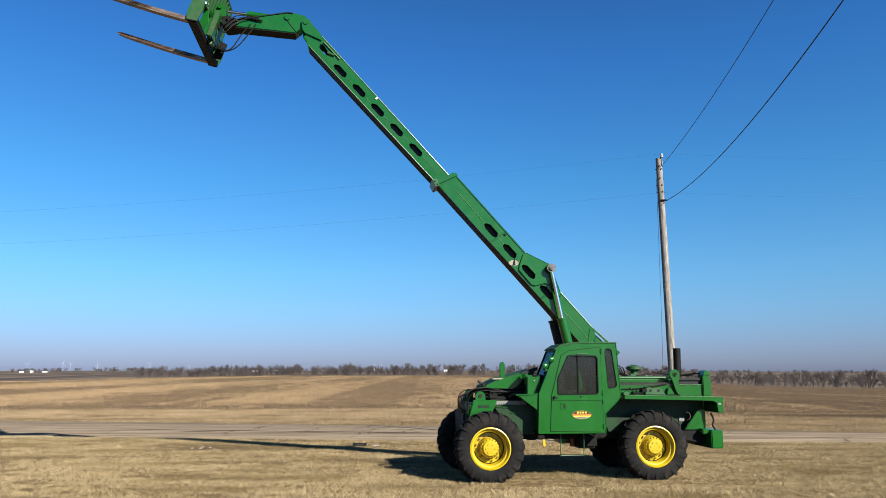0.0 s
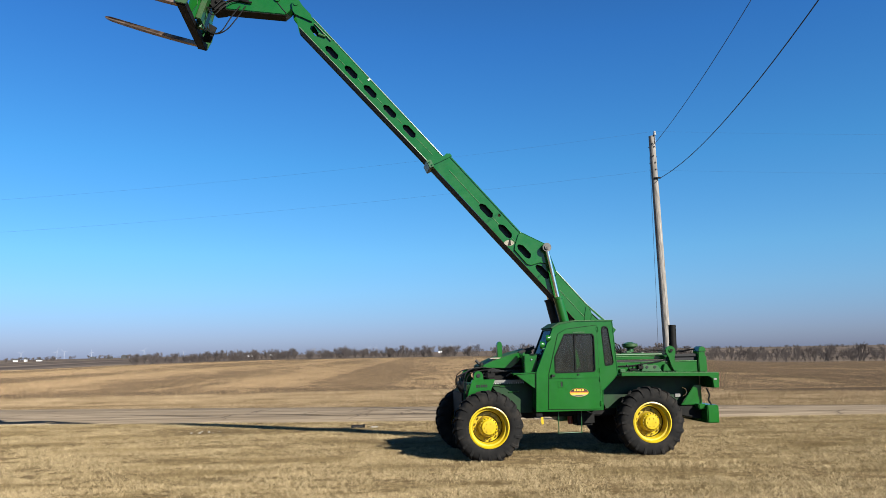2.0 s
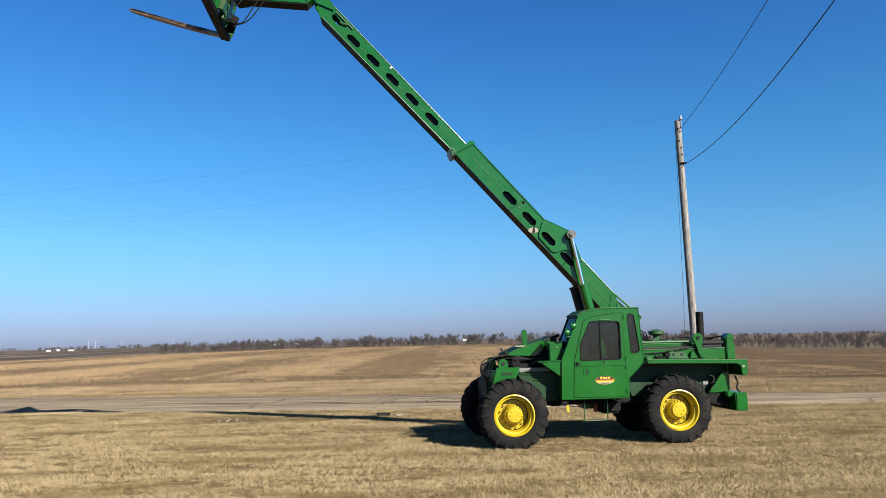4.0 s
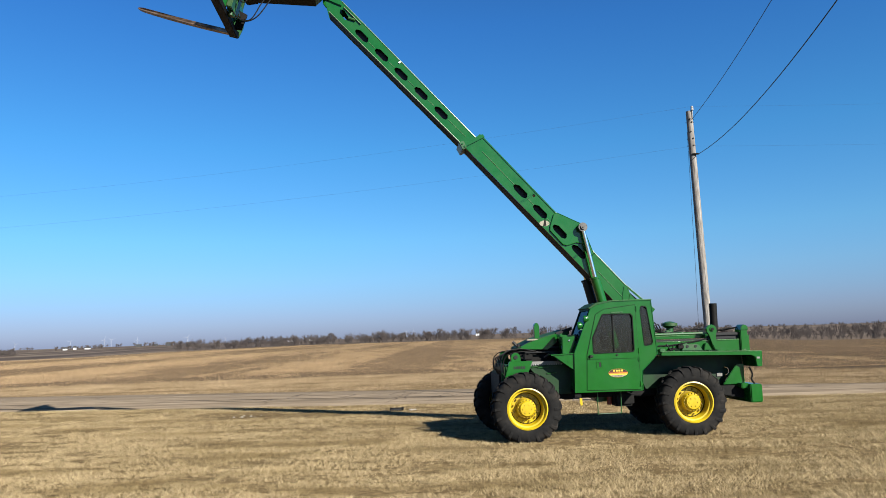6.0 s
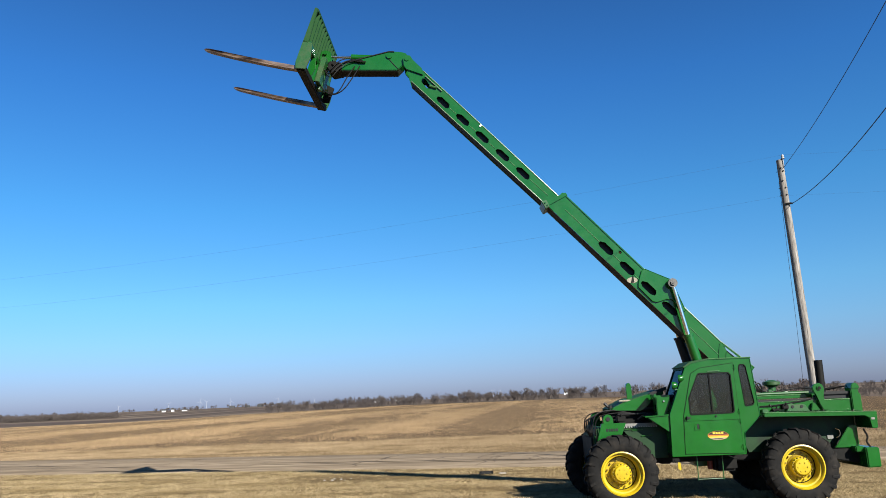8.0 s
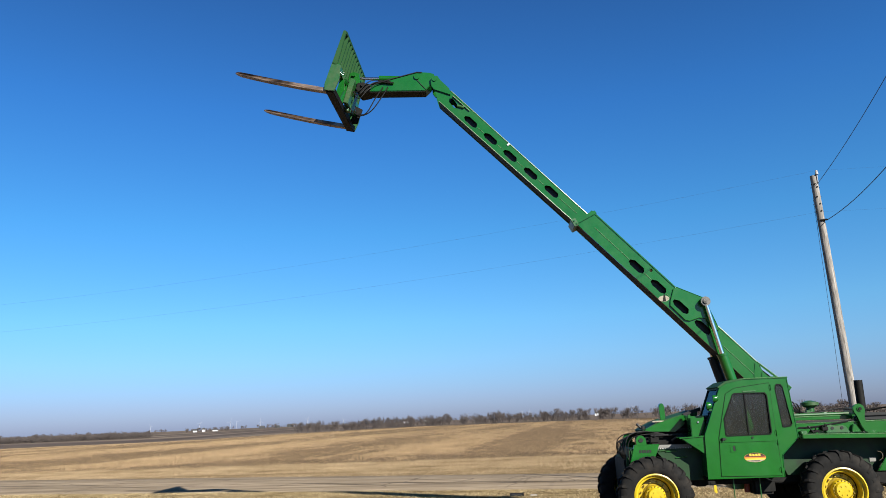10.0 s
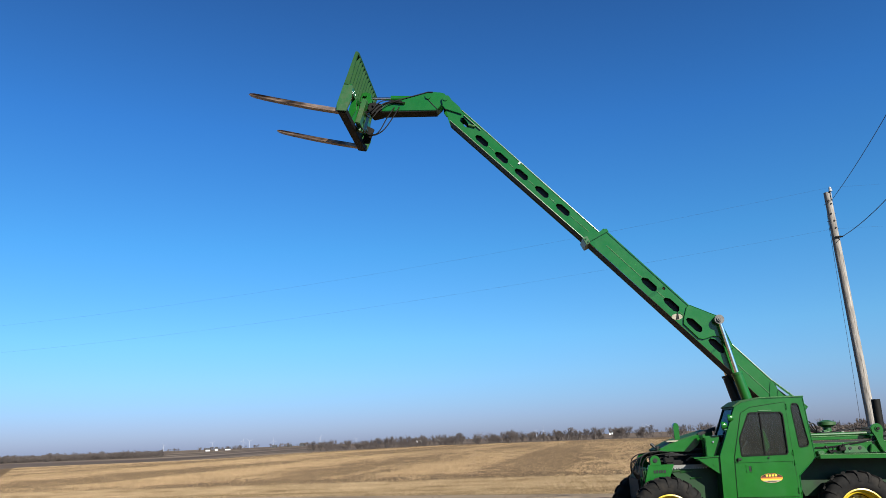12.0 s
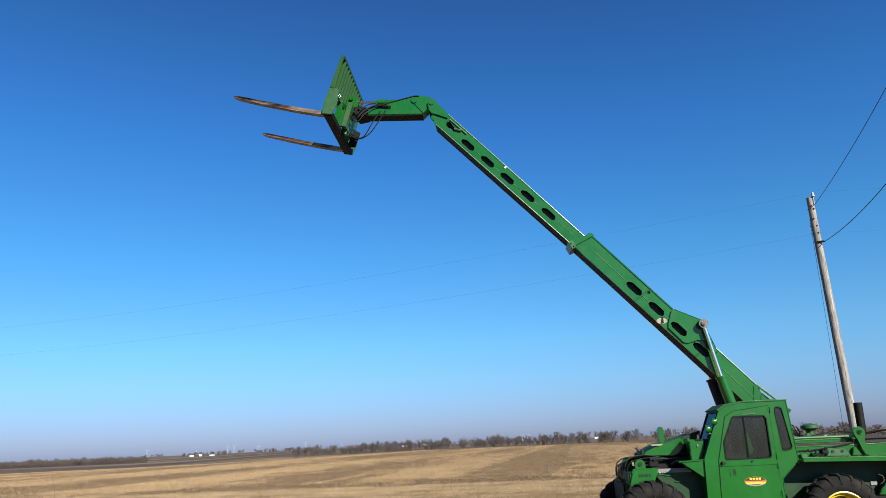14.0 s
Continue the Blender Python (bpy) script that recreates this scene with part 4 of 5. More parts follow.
gap = [(2.625, 3.085), (2.9, 2.838), (2.79, 2.838), (2.675, 2.955), (2.645, 2.82), (2.615, 2.82)]
for v in (BV0 - 0.016, BV1 + 0.001):
    cut_plate("heel_plate", heel, [gap], v, v + 0.015, GREEN, boom, "green pointed boom heel plate")
part("heel_edge", tube([(2.594, BV0 - 0.012, 3.157), (3.218, BV0 - 0.012, 2.595), (3.147, BV0 - 0.012, 2.526)], 0.014, 8), GREEN, boom, "", True)
part("boom_carriage", both(block(2.35, 2.85, 0.98, 1.06, 1.95, 2.6, 0.03), block(2.35, 2.85, 1.5, 1.68, 1.95, 2.6, 0.03), tube([(2.72, 0.97, 2.52), (2.72, 1.7, 2.52)], 0.07, 16)), WORN, rig, "green sliding boom carriage")
# far cylinder is unlit; its shade is put in as black paint
for v, mat in ((0.86, GREEN), (1.58, BLACK)):
    cyl = new("lift_cylinder")
    cyl.parent = rig
    foot, mid = Vector((2.25, v, 1.75)), Vector((1.735, v, 3.3))
    top = Vector((PIN[0], v, PIN[1]))
    mid = top + (foot - top) * 0.43 + Vector((-0.03, 0, 0))
    part("barrel", both(tube([foot, mid], 0.105, 20), tube([mid, mid + (top - foot).normalized() * 0.05], 0.118, 20)), mat, cyl, "hydraulic cylinder barrel", True)
    part("rod", tube([mid, top], 0.045, 16), CHROME, cyl, "bright chromed cylinder rod", True)
    part("rod_eye", lathe([(0.05, v - 0.05), (0.1, v - 0.05), (0.1, v + 0.05), (0.05, v + 0.05)], PIN[0], PIN[1], 20), EYE, cyl, "dull steel rod eye", True)

# inner boom
IV0, IV1 = BV0 + 0.04, BV1 - 0.04
inner = [sn(-9.72, 3.5), sn(-9.95, 3.62), sn(-9.98, 3.82), sn(-9.7, 3.885), sn(-4.9, 3.93), sn(-4.9, 3.59)]
islots = [slot(s, 3.748 + (s + 6.27) * 0.033, 0.19, 0.07) for s in (-6.27, -6.905, -7.54, -8.16, -8.79)]
eye_hole = [sn(-9.4 + a, 3.7 + b) for a, b in ((-0.17, 0.03), (-0.12, 0.08), (0.1, 0.05), (0.14, -0.01), (0.08, -0.06), (-0.12, -0.04))]
for v in (IV0, IV1 - 0.025):
    cut_plate("inner_boom_side", inner, islots + [eye_hole], v, v + 0.025, GREEN, boom, "green inner boom side plate with slots")
part("inner_boom_top", prism([sn(-9.7, 3.88), sn(-4.9, 3.925), sn(-4.9, 3.9), sn(-9.7, 3.855)], IV0 + 0.025, IV1 - 0.025, 0), GREEN, boom)
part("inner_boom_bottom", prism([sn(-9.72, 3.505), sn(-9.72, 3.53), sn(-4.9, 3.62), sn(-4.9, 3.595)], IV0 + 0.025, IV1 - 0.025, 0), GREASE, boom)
# same black fill for the shade behind the inner slots
part("inner_boom_dark_fill", prism([sn(-9.2, 3.58), sn(-9.2, 3.78), sn(-5, 3.86), sn(-5, 3.66)], IV0 + 0.1, IV1 - 0.1, 0), BLACK, boom)
# near inner edge: highlight on top is put in as a pale bar
for va in (IV0, IV1):
    for s0, n0, s1, n1, mat in ((-9.68, 3.885, -5.2, 3.927, SEAM_GLINT), (-9.7, 3.505, -5.35, 3.585, WORN)):
        e0, e1 = sn(s0, n0), sn(s1, n1)
        part("inner_boom_edge", tube([(e0[0], va, e0[1]), (e1[0], va, e1[1])], 0.012, 8), mat if va == IV0 else GREEN, boom, "", True)
for a, b in ((-6.05, -5.5), (-6.68, -6.5), (-7.32, -7.13), (-7.94, -7.76), (-8.57, -8.38)):
    e0, e1 = sn(a, 3.748 + (a + 6.27) * 0.033), sn(b, 3.748 + (b + 6.27) * 0.033)
    part("weld_seam", tube([(e0[0], IV0 - 0.002, e0[1]), (e1[0], IV0 - 0.002, e1[1])], 0.006, 6), SEAM_GLINT, boom)
part("white_tag", prism([sn(-7.78, 3.84), sn(-7.78, 3.9), sn(-7.74, 3.9), sn(-7.74, 3.84)], IV0 - 0.016, IV0 - 0.013, 0), WHITE, boom, "small white reflective tag")
part("hose_guide", both(tube([(sn(-9.55, 3.82)[0], IV0 - 0.02, sn(-9.55, 3.82)[1]), (sn(-9.0, 3.83)[0], IV0 - 0.02, sn(-9.0, 3.83)[1])], 0.014, 8), tube([(sn(-9.3, 3.72)[0], IV0 - 0.02, sn(-9.3, 3.72)[1]), (sn(-9.15, 3.8)[0], IV0 - 0.02, sn(-9.15, 3.8)[1])], 0.03, 8)), WORN, boom)
PV = (-3.97, 10.11)
part("head_bracket", both(prism([sn(-9.99, 3.62), (PV[0] - 0.08, PV[1] - 0.18), (PV[0] - 0.1, PV[1] + 0.02), (PV[0] - 0.03, PV[1] + 0.1), (PV[0] + 0.08, PV[1] + 0.08), (PV[0] + 0.14, PV[1] - 0.05), sn(-9.75, 3.9), sn(-9.6, 3.8)], IV0 - 0.04, IV0, 0.01), prism([sn(-9.99, 3.62), (PV[0] - 0.08, PV[1] - 0.18), (PV[0] - 0.1, PV[1] + 0.02), (PV[0] - 0.03, PV[1] + 0.1), (PV[0] + 0.08, PV[1] + 0.08), (PV[0] + 0.14, PV[1] - 0.05), sn(-9.75, 3.9), sn(-9.6, 3.8)], IV1, IV1 + 0.04, 0.01), tube([(PV[0], IV0 - 0.06, PV[1]), (PV[0], IV1 + 0.06, PV[1])], 0.06, 16)), GREEN, boom, "green pivot bracket at the boom head")

# jib, carriage and forks, level at tilt 0
TILT = 15.5
ct, st = math.cos(radians(15.9 - TILT)), math.sin(radians(15.9 - TILT))


def jp(a, b):
    """From the pivot, turned with the jib."""
    return (PV[0] + a * ct - b * st, PV[1] + a * st + b * ct)


def jp3(a, v, b):
    u, z = jp(a, b)
    return (u, v, z)


jib = new("jib")
jib.parent = rig
jv0, jv1 = IV0 + 0.02, IV1 - 0.02
part("jib_body", prism([jp(0.0, 0.16), jp(-0.12, 0.21), jp(-0.4, 0.25), jp(-1.3, 0.06), jp(-1.6, 0.0), jp(-1.6, -0.16), jp(-0.24, -0.25), jp(-0.1, -0.12)], jv0, jv1, 0.012), GREEN, jib, "green tapering jib arm")
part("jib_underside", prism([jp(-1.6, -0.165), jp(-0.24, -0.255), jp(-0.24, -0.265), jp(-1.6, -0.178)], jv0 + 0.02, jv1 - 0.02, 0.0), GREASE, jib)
part("jib_strap", tube([jp3(-0.3, jv0 - 0.01, 0.222), jp3(-0.42, jv0 - 0.01, 0.235), jp3(-1.3, jv0 - 0.01, 0.055), jp3(-1.55, jv0 - 0.01, 0.005)], 0.013, 6), BLACK, jib)
part("jib_seam", tube([jp3(-0.5, jv0 - 0.003, 0.14), jp3(-0.32, jv0 - 0.003, -0.1), jp3(-0.22, jv0 - 0.003, -0.22)], 0.009, 6), BLACK, jib)
part("jib_pin", tube([jp3(-0.42, jv0 - 0.03, 0.12), jp3(-0.42, jv1 + 0.03, 0.12)], 0.07, 18), GREEN, jib, "", True)
part("tilt_cylinder", both(tube([jp3(-0.75, 1.22, 0.17), jp3(-1.35, 1.22, 0.235)], 0.075, 16)), GREEN, jib, "green tilt cylinder", True)
part("tilt_rod", tube([jp3(-1.33, 1.22, 0.235), jp3(-1.95, 1.22, 0.29)], 0.032, 12), CHROME, jib, "bright tilt cylinder rod", True)
part("jib_nose", both(prism([jp(-1.55, 0.02), jp(-1.55, -0.18), jp(-1.8, -0.22), jp(-1.9, -0.1), jp(-1.85, 0.08)], jv0 - 0.03, jv1 + 0.03, 0.015), tube([jp3(-1.72, jv0 - 0.07, 0.0), jp3(-1.72, jv1 + 0.07, 0.0)], 0.055, 14)), GREASE, jib, "dark swivel head at the jib nose")
part("swivel_lug", both(prism([jp(-1.8, 0.08), jp(-1.82, 0.34), jp(-1.95, 0.4), jp(-2.08, 0.36), jp(-2.1, 0.05)], 1.08, 1.14, 0.01), prism([jp(-1.8, 0.08), jp(-1.82, 0.34), jp(-1.95, 0.4), jp(-2.08, 0.36), jp(-2.1, 0.05)], 1.3, 1.36, 0.01), tube([jp3(-1.95, 1.02, 0.3), jp3(-1.95, 1.42, 0.3)], 0.045, 12)), GREEN, jib, "green tilt lug")

carriage = new("fork_carriage")
carriage.parent = rig
K0, K1 = 0.0, 2.45
# the carriage leans 12 degrees back from upright when the forks are level to 15.9
fx = Vector((-0.962, 0.274))  # along the forks
fy = Vector((0.30, 0.954))  # up the backrest
HEEL = Vector((-2.36, -0.52))


def kp(a, b):
    """a ahead along the forks, b up the backrest, from the heel."""
    p = HEEL + fx * a + fy * b
    return jp(p.x, p.y)


def kp3(a, v, b):
    u, z = kp(a, b)
    return (u, v, z)


def kbar(a0, a1, b0, b1, v0, v1, bev=0.01):
    return prism([kp(a0, b0), kp(a1, b0), kp(a1, b1), kp(a0, b1)], v0, v1, bev)


# backrest posts, bar and slats lie in shade, painted in as darker green
for v in (K0, K1 - 0.05):
    part("end_plate", prism([kp(0.06, -0.04), kp(-0.16, -0.02), kp(-0.2, 0.25), kp(-0.14, 0.62), kp(0.08, 0.66), kp(0.1, 0.1)], v, v + 0.05, 0.008), WORN, carriage, "scuffed green carriage end plate")
    part("backrest_post", prism([kp(0.08, 0.6), kp(-0.05, 0.6), kp(-0.02, 1.48), kp(0.05, 1.48)], v, v + 0.06, 0.008), HOOD, carriage)
part("bottom_bar", kbar(-0.16, 0.05, -0.05, 0.07, K0 + 0.05, K1 - 0.05), GREASE, carriage, "dark lower carriage bar")
part("middle_bar", kbar(-0.08, 0.05, 0.55, 0.68, K0 + 0.05, K1 - 0.05), GREEN, carriage)
part("top_bar", kbar(-0.03, 0.05, 1.42, 1.49, K0 + 0.06, K1 - 0.06), HOOD, carriage, "green top bar of the load backrest")
for k in range(11):
    v = K0 + 0.2 + k * (K1 - K0 - 0.45) / 10
    part("backrest_slat", kbar(-0.055, 0.055, 0.68, 1.42, v, v + 0.045, 0.004), HOOD, carriage)
for v in (0.62, 0.95, 1.45, 1.8):
    part("carriage_rib", prism([kp(0.0, 0.06), kp(-0.12, 0.06), kp(-0.18, 0.3), kp(-0.1, 0.56), kp(0.0, 0.56)], v, v + 0.05, 0.008), GREEN, carriage)
part("swivel_plate", both(kbar(-0.26, -0.14, 0.1, 0.75, 0.9, 1.54, 0.015), tube([kp3(-0.2, 1.22, 0.02), kp3(-0.2, 1.22, 0.85)], 0.09, 14)), WORN, carriage, "green swivel plate behind the carriage")
part("swing_cylinder", tube([kp3(-0.2, 1.5, 0.3), kp3(-0.16, 2.2, 0.28)], 0.05, 12), GREEN, carriage)
part("carriage_shield", prism([kp(-0.1, 0.02), kp(-0.3, 0.05), kp(-0.32, 0.45), kp(-0.12, 0.5)], 2.0, 2.05, 0.006), GREASE, carriage)
for v in (0.06, 2.16):
    fork = new("fork")
    fork.parent = rig
    bow = lambda q: -0.022 * math.sin(math.pi * q / 2.25)
    stations = [0.0, 0.06, 0.3, 0.7, 1.1, 1.5, 1.9, 2.1, 2.2, 2.25]
    thick = [0.035, 0.046, 0.046, 0.044, 0.042, 0.04, 0.036, 0.03, 0.022, 0.01]
    bm = prism([kp(q, bow(q) - h) for q, h in zip(stations, thick)] + [kp(q, bow(q) + h) for q, h in zip(stations[::-1], thick[::-1])], v, v + 0.15, 0.008)
    nose = Vector(kp(2.25, 0))
    for q in bm.verts:
        near = (Vector((q.co.x, q.co.z)) - nose).length
        if near < 0.14:
            q.co.y += (v + 0.075 - q.co.y) * 0.6 * (1 - near / 0.14) ** 1.5
    part("blade", bm, STEEL, fork, "rust-brown worn steel fork blade")
    part("shank", kbar(0.05, 0.11, 0.0, 0.62, v, v + 0.15, 0.012), STEEL, fork)
for k in range(2):
    part("jib_hose", tube(curve_points([jp3(-1.12 - 0.12 * k, jv0 - 0.03, -0.1), jp3(-1.28 - 0.14 * k, jv0 - 0.04, -0.36), jp3(-1.52 - 0.1 * k, jv0 - 0.05, -0.68 - 0.02 * k), jp3(-1.78, jv0 - 0.02, -0.78 + 0.02 * k), jp3(-2.0, 1.1, -0.62), jp3(-2.15, 1.2, -0.35)], 8), 0.014, 6), HOSE, rig)
for k in range(3):
    part("jib_hose", tube(curve_points([jp3(-1.05, jv0 - 0.03 - 0.02 * k, 0.0 + 0.03 * k), jp3(-1.4, jv0 - 0.05, 0.09 - 0.05 * k), jp3(-1.62, jv0 - 0.08, 0.02 - 0.1 * k), jp3(-1.85, jv0 - 0.06, -0.18 - 0.08 * k), jp3(-2.1, 1.1, -0.05 + 0.12 * k)], 8), 0.012, 6), HOSE, rig)
part("hose_fitting", both(*[tube([jp3(-0.98 - 0.07 * k, jv0 - 0.04, -0.01 + 0.015 * k), jp3(-1.12 - 0.07 * k, jv0 - 0.04, 0.0 + 0.015 * k)], 0.02, 8) for k in range(3)]), GREASE, rig)


# ---- utility pole and wires ----
PX, PY = 6.96, 22.6
pole = new("utility_pole")
pole.matrix_world = pose(PX, PY, 0)
tagged(pole, "weathered grey wooden utility pole beside the road", "utility pole")
lean = lambda z: 0.06 - 0.0148 * z  # the pole leans a little off upright
bm = tube([(lean(z), 0, z) for z in (-0.4, 1, 2, 4, 6, 7.5, 8.87)], 0.136, 20, 0.096)
part("pole_shaft", bm, WOOD, pole, "", True)
part("top_insulator", both(tube([(0.0, -0.1, 8.62), (0.0, -0.1, 8.9)], 0.014, 8), tube([(0.0, -0.1, 8.88), (0.0, -0.1, 8.95)], 0.052, 12, 0.035), tube([(0.0, -0.1, 8.95), (0.0, -0.1, 9.01)], 0.045, 12, 0.025)), PORC, pole, "pale grey pin insulator on an iron pin")
for z, s_ in ((8.6, -1), (8.5, 1), (8.2, -1), (7.98, 1), (7.76, 1)):
    part("pole_bolt", both(tube([(lean(z) - 0.13 - 0.02 * s_, -0.03, z), (lean(z) + 0.11, -0.03, z)], 0.01, 6), tube([(lean(z) + 0.025 * s_, -0.115, z), (lean(z) + 0.025 * s_, -0.09, z)], 0.024, 8)), GREASE, pole)
part("clevis", both(tube([(-0.1, -0.11, 7.48), (0.06, -0.13, 7.48)], 0.03, 8), tube([(0.03, -0.13, 7.48), (0.1, -0.15, 7.47)], 0.022, 8)), GREASE, pole)
part("ground_wire", tube([(-0.17, 0, 8.2), (-0.22, 0, 4), (-0.3, 0, -0.05)], 0.005, 6), WIRE, pole)


def cable(p0, p1, sag, r, label):
    pts = []
    for k in range(41):
        t = k / 40
        p = Vector(p0).lerp(Vector(p1), t)
        p.z -= 4 * sag * t * (1 - t)
        pts.append(p)
    ob = part("overhead_wire", tube(pts, r, 6), WIRE, None, "", True)
    tagged(ob, label, "wire", "wires on the pole")


cable((PX + 0.02, PY, 8.63), (5.14, -4.73, 13.42), 1.205, 0.008, "thin dark overhead service wire from the pole")
cable((PX + 0.08, PY - 0.13, 7.47), (3.4, -6.18, 10.04), 1.608, 0.01, "thick dark overhead service wire from the pole")
cable((PX, PY - 0.1, 9.0), (-43, 28.7, 8.25), 0.95, 0.0014, "fine power line along the road")
cable((PX - 0.05, PY, 7.76), (-43, 28.7, 7.0), 0.85, 0.0014, "fine lower line along the road")
cable((PX, PY - 0.1, 9.0), (57, 16.6, 8.9), 0.95, 0.0011, "fine power line along the road")
cable((PX - 0.05, PY, 7.76), (57, 16.6, 7.6), 0.85, 0.0011, "fine lower line along the road")


# ---- plants ----
rng = np.random.default_rng(4)


def join(parts):
    vs, fs, o = [], [], 0
    for v, f in parts:
        vs.append(v)
        fs.append(f + o)
        o += len(v)
    return np.concatenate(vs), np.concatenate(fs)


# lawn between the camera and the road: clumped short dead grass
n = 860000
gy = 9.5 + 17.5 * rng.uniform(0, 1, n) ** 1.25
gx = rng.uniform(-1, 1, n) * (gy * 0.95 + 1.5)
keep = (gy < near_edge(gx) - 0.05)
gx, gy = gx[keep], gy[keep]
clump = np.array([0.8 * noise.noise((a * 1.6, b * 3.0, 0)) + 0.7 * noise.noise((a * 0.32, b * 1.2, 9)) + 0.8 * noise.noise((a * 7, b * 8, 5)) for a, b in zip(gx, gy)])
# a worn patch by the road
clump -= 1.1 * np.exp(-((gx + 6.6) / 1.6) ** 2 - ((gy - 22.0) / 0.7) ** 2)
keep = rng.uniform(0, 1, len(gx)) < np.clip(1.08 + 1.5 * clump, 0.2, 1)
gx, gy, clump = gx[keep], gy[keep], clump[keep]
h = 0.038 * (1 + 0.8 * np.clip(clump, -0.9, 1))
v, f = blades(gx, gy, 0 * gx, 1.0, 0.005, 0.75, rng)
v = v.reshape(-1, 3, 3)
v[:, 2, 2] *= h
v[:, :, 2] += terrain(gx, gy)[:, None]
v[:, 2, :2] = v[:, :2, :2].mean(1) + (v[:, 2, :2] - v[:, :2, :2].mean(1)) * h[:, None] * 1.3
tri_mesh("lawn_grass", v.reshape(-1, 3), f, BLADE, "stuff", "short dormant straw-coloured lawn grass", "grass")

# taller dead grass between road and field
n = 240000
vx = rng.uniform(-48, 44, n)
t = rng.uniform(0, 1, n)
vy = far_edge(vx) + 0.25 + (field_edge(vx) + 0.8 - far_edge(vx)) * t
hh = (0.05 + 0.08 * t) * rng.uniform(0.5, 1.4, n) * np.where(vx > 4, 0.8, 1.0)
v, f = blades(vx, vy, 0 * vx, 1.0, 0.011, 0.8, rng)
v = v.reshape(-1, 3, 3)
v[:, 2, 2] *= hh
v[:, :, 2] += terrain(vx, vy)[:, None]
v[:, 2, :2] = v[:, :2, :2].mean(1) + (v[:, 2, :2] - v[:, :2, :2].mean(1)) * hh[:, None]
tri_mesh("verge_grass", v.reshape(-1, 3), f, VERGE, "stuff", "taller tan dead grass on the road verge", "grass")

# corn stubble: rows run away from the road, in passes of thick and thin residue
n = 1150000
sy = 42 + 296 * rng.uniform(0, 1, n) ** 1.75
sx = np.floor(rng.uniform(-1, 1, n) * (sy * 0.86 + 4) / 0.76) * 0.76 + rng.normal(0, 0.26, n)
across = sx + 0.02 * (sy - 90)
# how thick the residue lies across the passes
passes = np.interp(across, (-230, -120, -98, -96, -78, -74, -60, -56, -44, -41, -30, -27, -19, -17, -11.5, -10.5, -4.5, -3.5, 8, 20, 40, 230), (0.1, -0.1, 0.15, -0.2, -0.18, 0.2, 0.12, -0.22, -0.2, 0.18, 0.1, -0.22, -0.18, 0.2, 0.12, -0.35, -0.35, 0.0, -0.1, -0.35, -0.5, -0.5))
dens = np.array([noise.noise((p * 0.09, q * 0.012, 3)) + 0.8 * noise.noise((p * 0.5, q * 0.16, 8)) for p, q in zip(sx, sy)])
edge = np.clip((sy - field_edge(sx) - 1.0) / 9.0, 0, 1)
thick = 0.85 * dens + 1.0 * passes - 0.75 * (1 - edge) ** 0.7
thick = np.maximum(thick, -0.36)
keep = (sy > field_edge(sx) + 0.5) & (sy < field_far(sx) - 1) & (rng.uniform(-0.62, 0.55, n) < thick)
sx, sy, thick = sx[keep], sy[keep], thick[keep]
v, f = blades(sx, sy, 0 * sx, 1.0, 1.0, 0.6, rng)
v = v.reshape(-1, 3, 3)
foot = np.stack([sx, sy], -1)[:, None]
size = 1 + sy / 160
v[:, :2, :2] = foot + (v[:, :2, :2] - foot) * (0.017 * size)[:, None, None]
tall = np.where(sx > EAST, 0.08, 0.135) * np.clip(0.7 + 0.6 * thick, 0.4, 1.2)
v[:, 2:, :2] = foot + (v[:, 2:, :2] - foot) * tall[:, None, None]
v[:, 2, 2] *= tall
v[:, :, 2] += terrain(sx, sy)[:, None]
tri_mesh("corn_stubble", v.reshape(-1, 3), f, STALK, "stuff", "pale cut corn stalks standing in rows", "stubble")


def bare_tree(height, rnd, levels):
    """Segments (p, q, r0, r1) of a leafless tree."""
    segs = []

    def grow_(p, d, length, r, depth):
        q = p + d * length
        segs.append((p, q, r, r * 0.6))
        if depth == 0:
            return
        for _ in range(rnd.choice((3, 3, 4))):
            nd = (d + Vector((rnd.gauss(0, 0.4), rnd.gauss(0, 0.4), rnd.uniform(0.1, 0.4)))).normalized()
            grow_(q - d * length * rnd.uniform(0, 0.4), nd, length * rnd.uniform(0.55, 0.9), r * 0.5, depth - 1)

    grow_(Vector((0, 0, -0.3)), Vector((rnd.gauss(0, 0.06), rnd.gauss(0, 0.06), 1)).normalized(), height * 0.3, height * 0.024, levels)
    return segs


def seg_mesh(segs):
    p = np.array([s[0][:] for s in segs])
    q = np.array([s[1][:] for s in segs])
    r0, r1 = np.array([s[2] for s in segs]), np.array([s[3] for s in segs])
    d = q - p
    d /= np.linalg.norm(d, axis=1, keepdims=True)
    s = np.cross(d, np.where(np.abs(d[:, 2:]) > 0.9, [[1.0, 0, 0]], [[0, 0, 1.0]]))
    s /= np.linalg.norm(s, axis=1, keepdims=True)
    u = np.cross(d, s)
    ring = [np.cos(k * 2 * np.pi / 3) * s + np.sin(k * 2 * np.pi / 3) * u for k in range(3)]
    v = np.stack([p + r0[:, None] * w for w in ring] + [q + r1[:, None] * w for w in ring], 1)
    base = (np.arange(len(segs)) * 6)[:, None, None]
    f = np.array([[0, 1, 4], [0, 4, 3], [1, 2, 5], [1, 5, 4], [2, 0, 3], [2, 3, 5]])[None] + base
    return v.reshape(-1, 3), f.reshape(-1, 3)


rnd = random.Random(7)
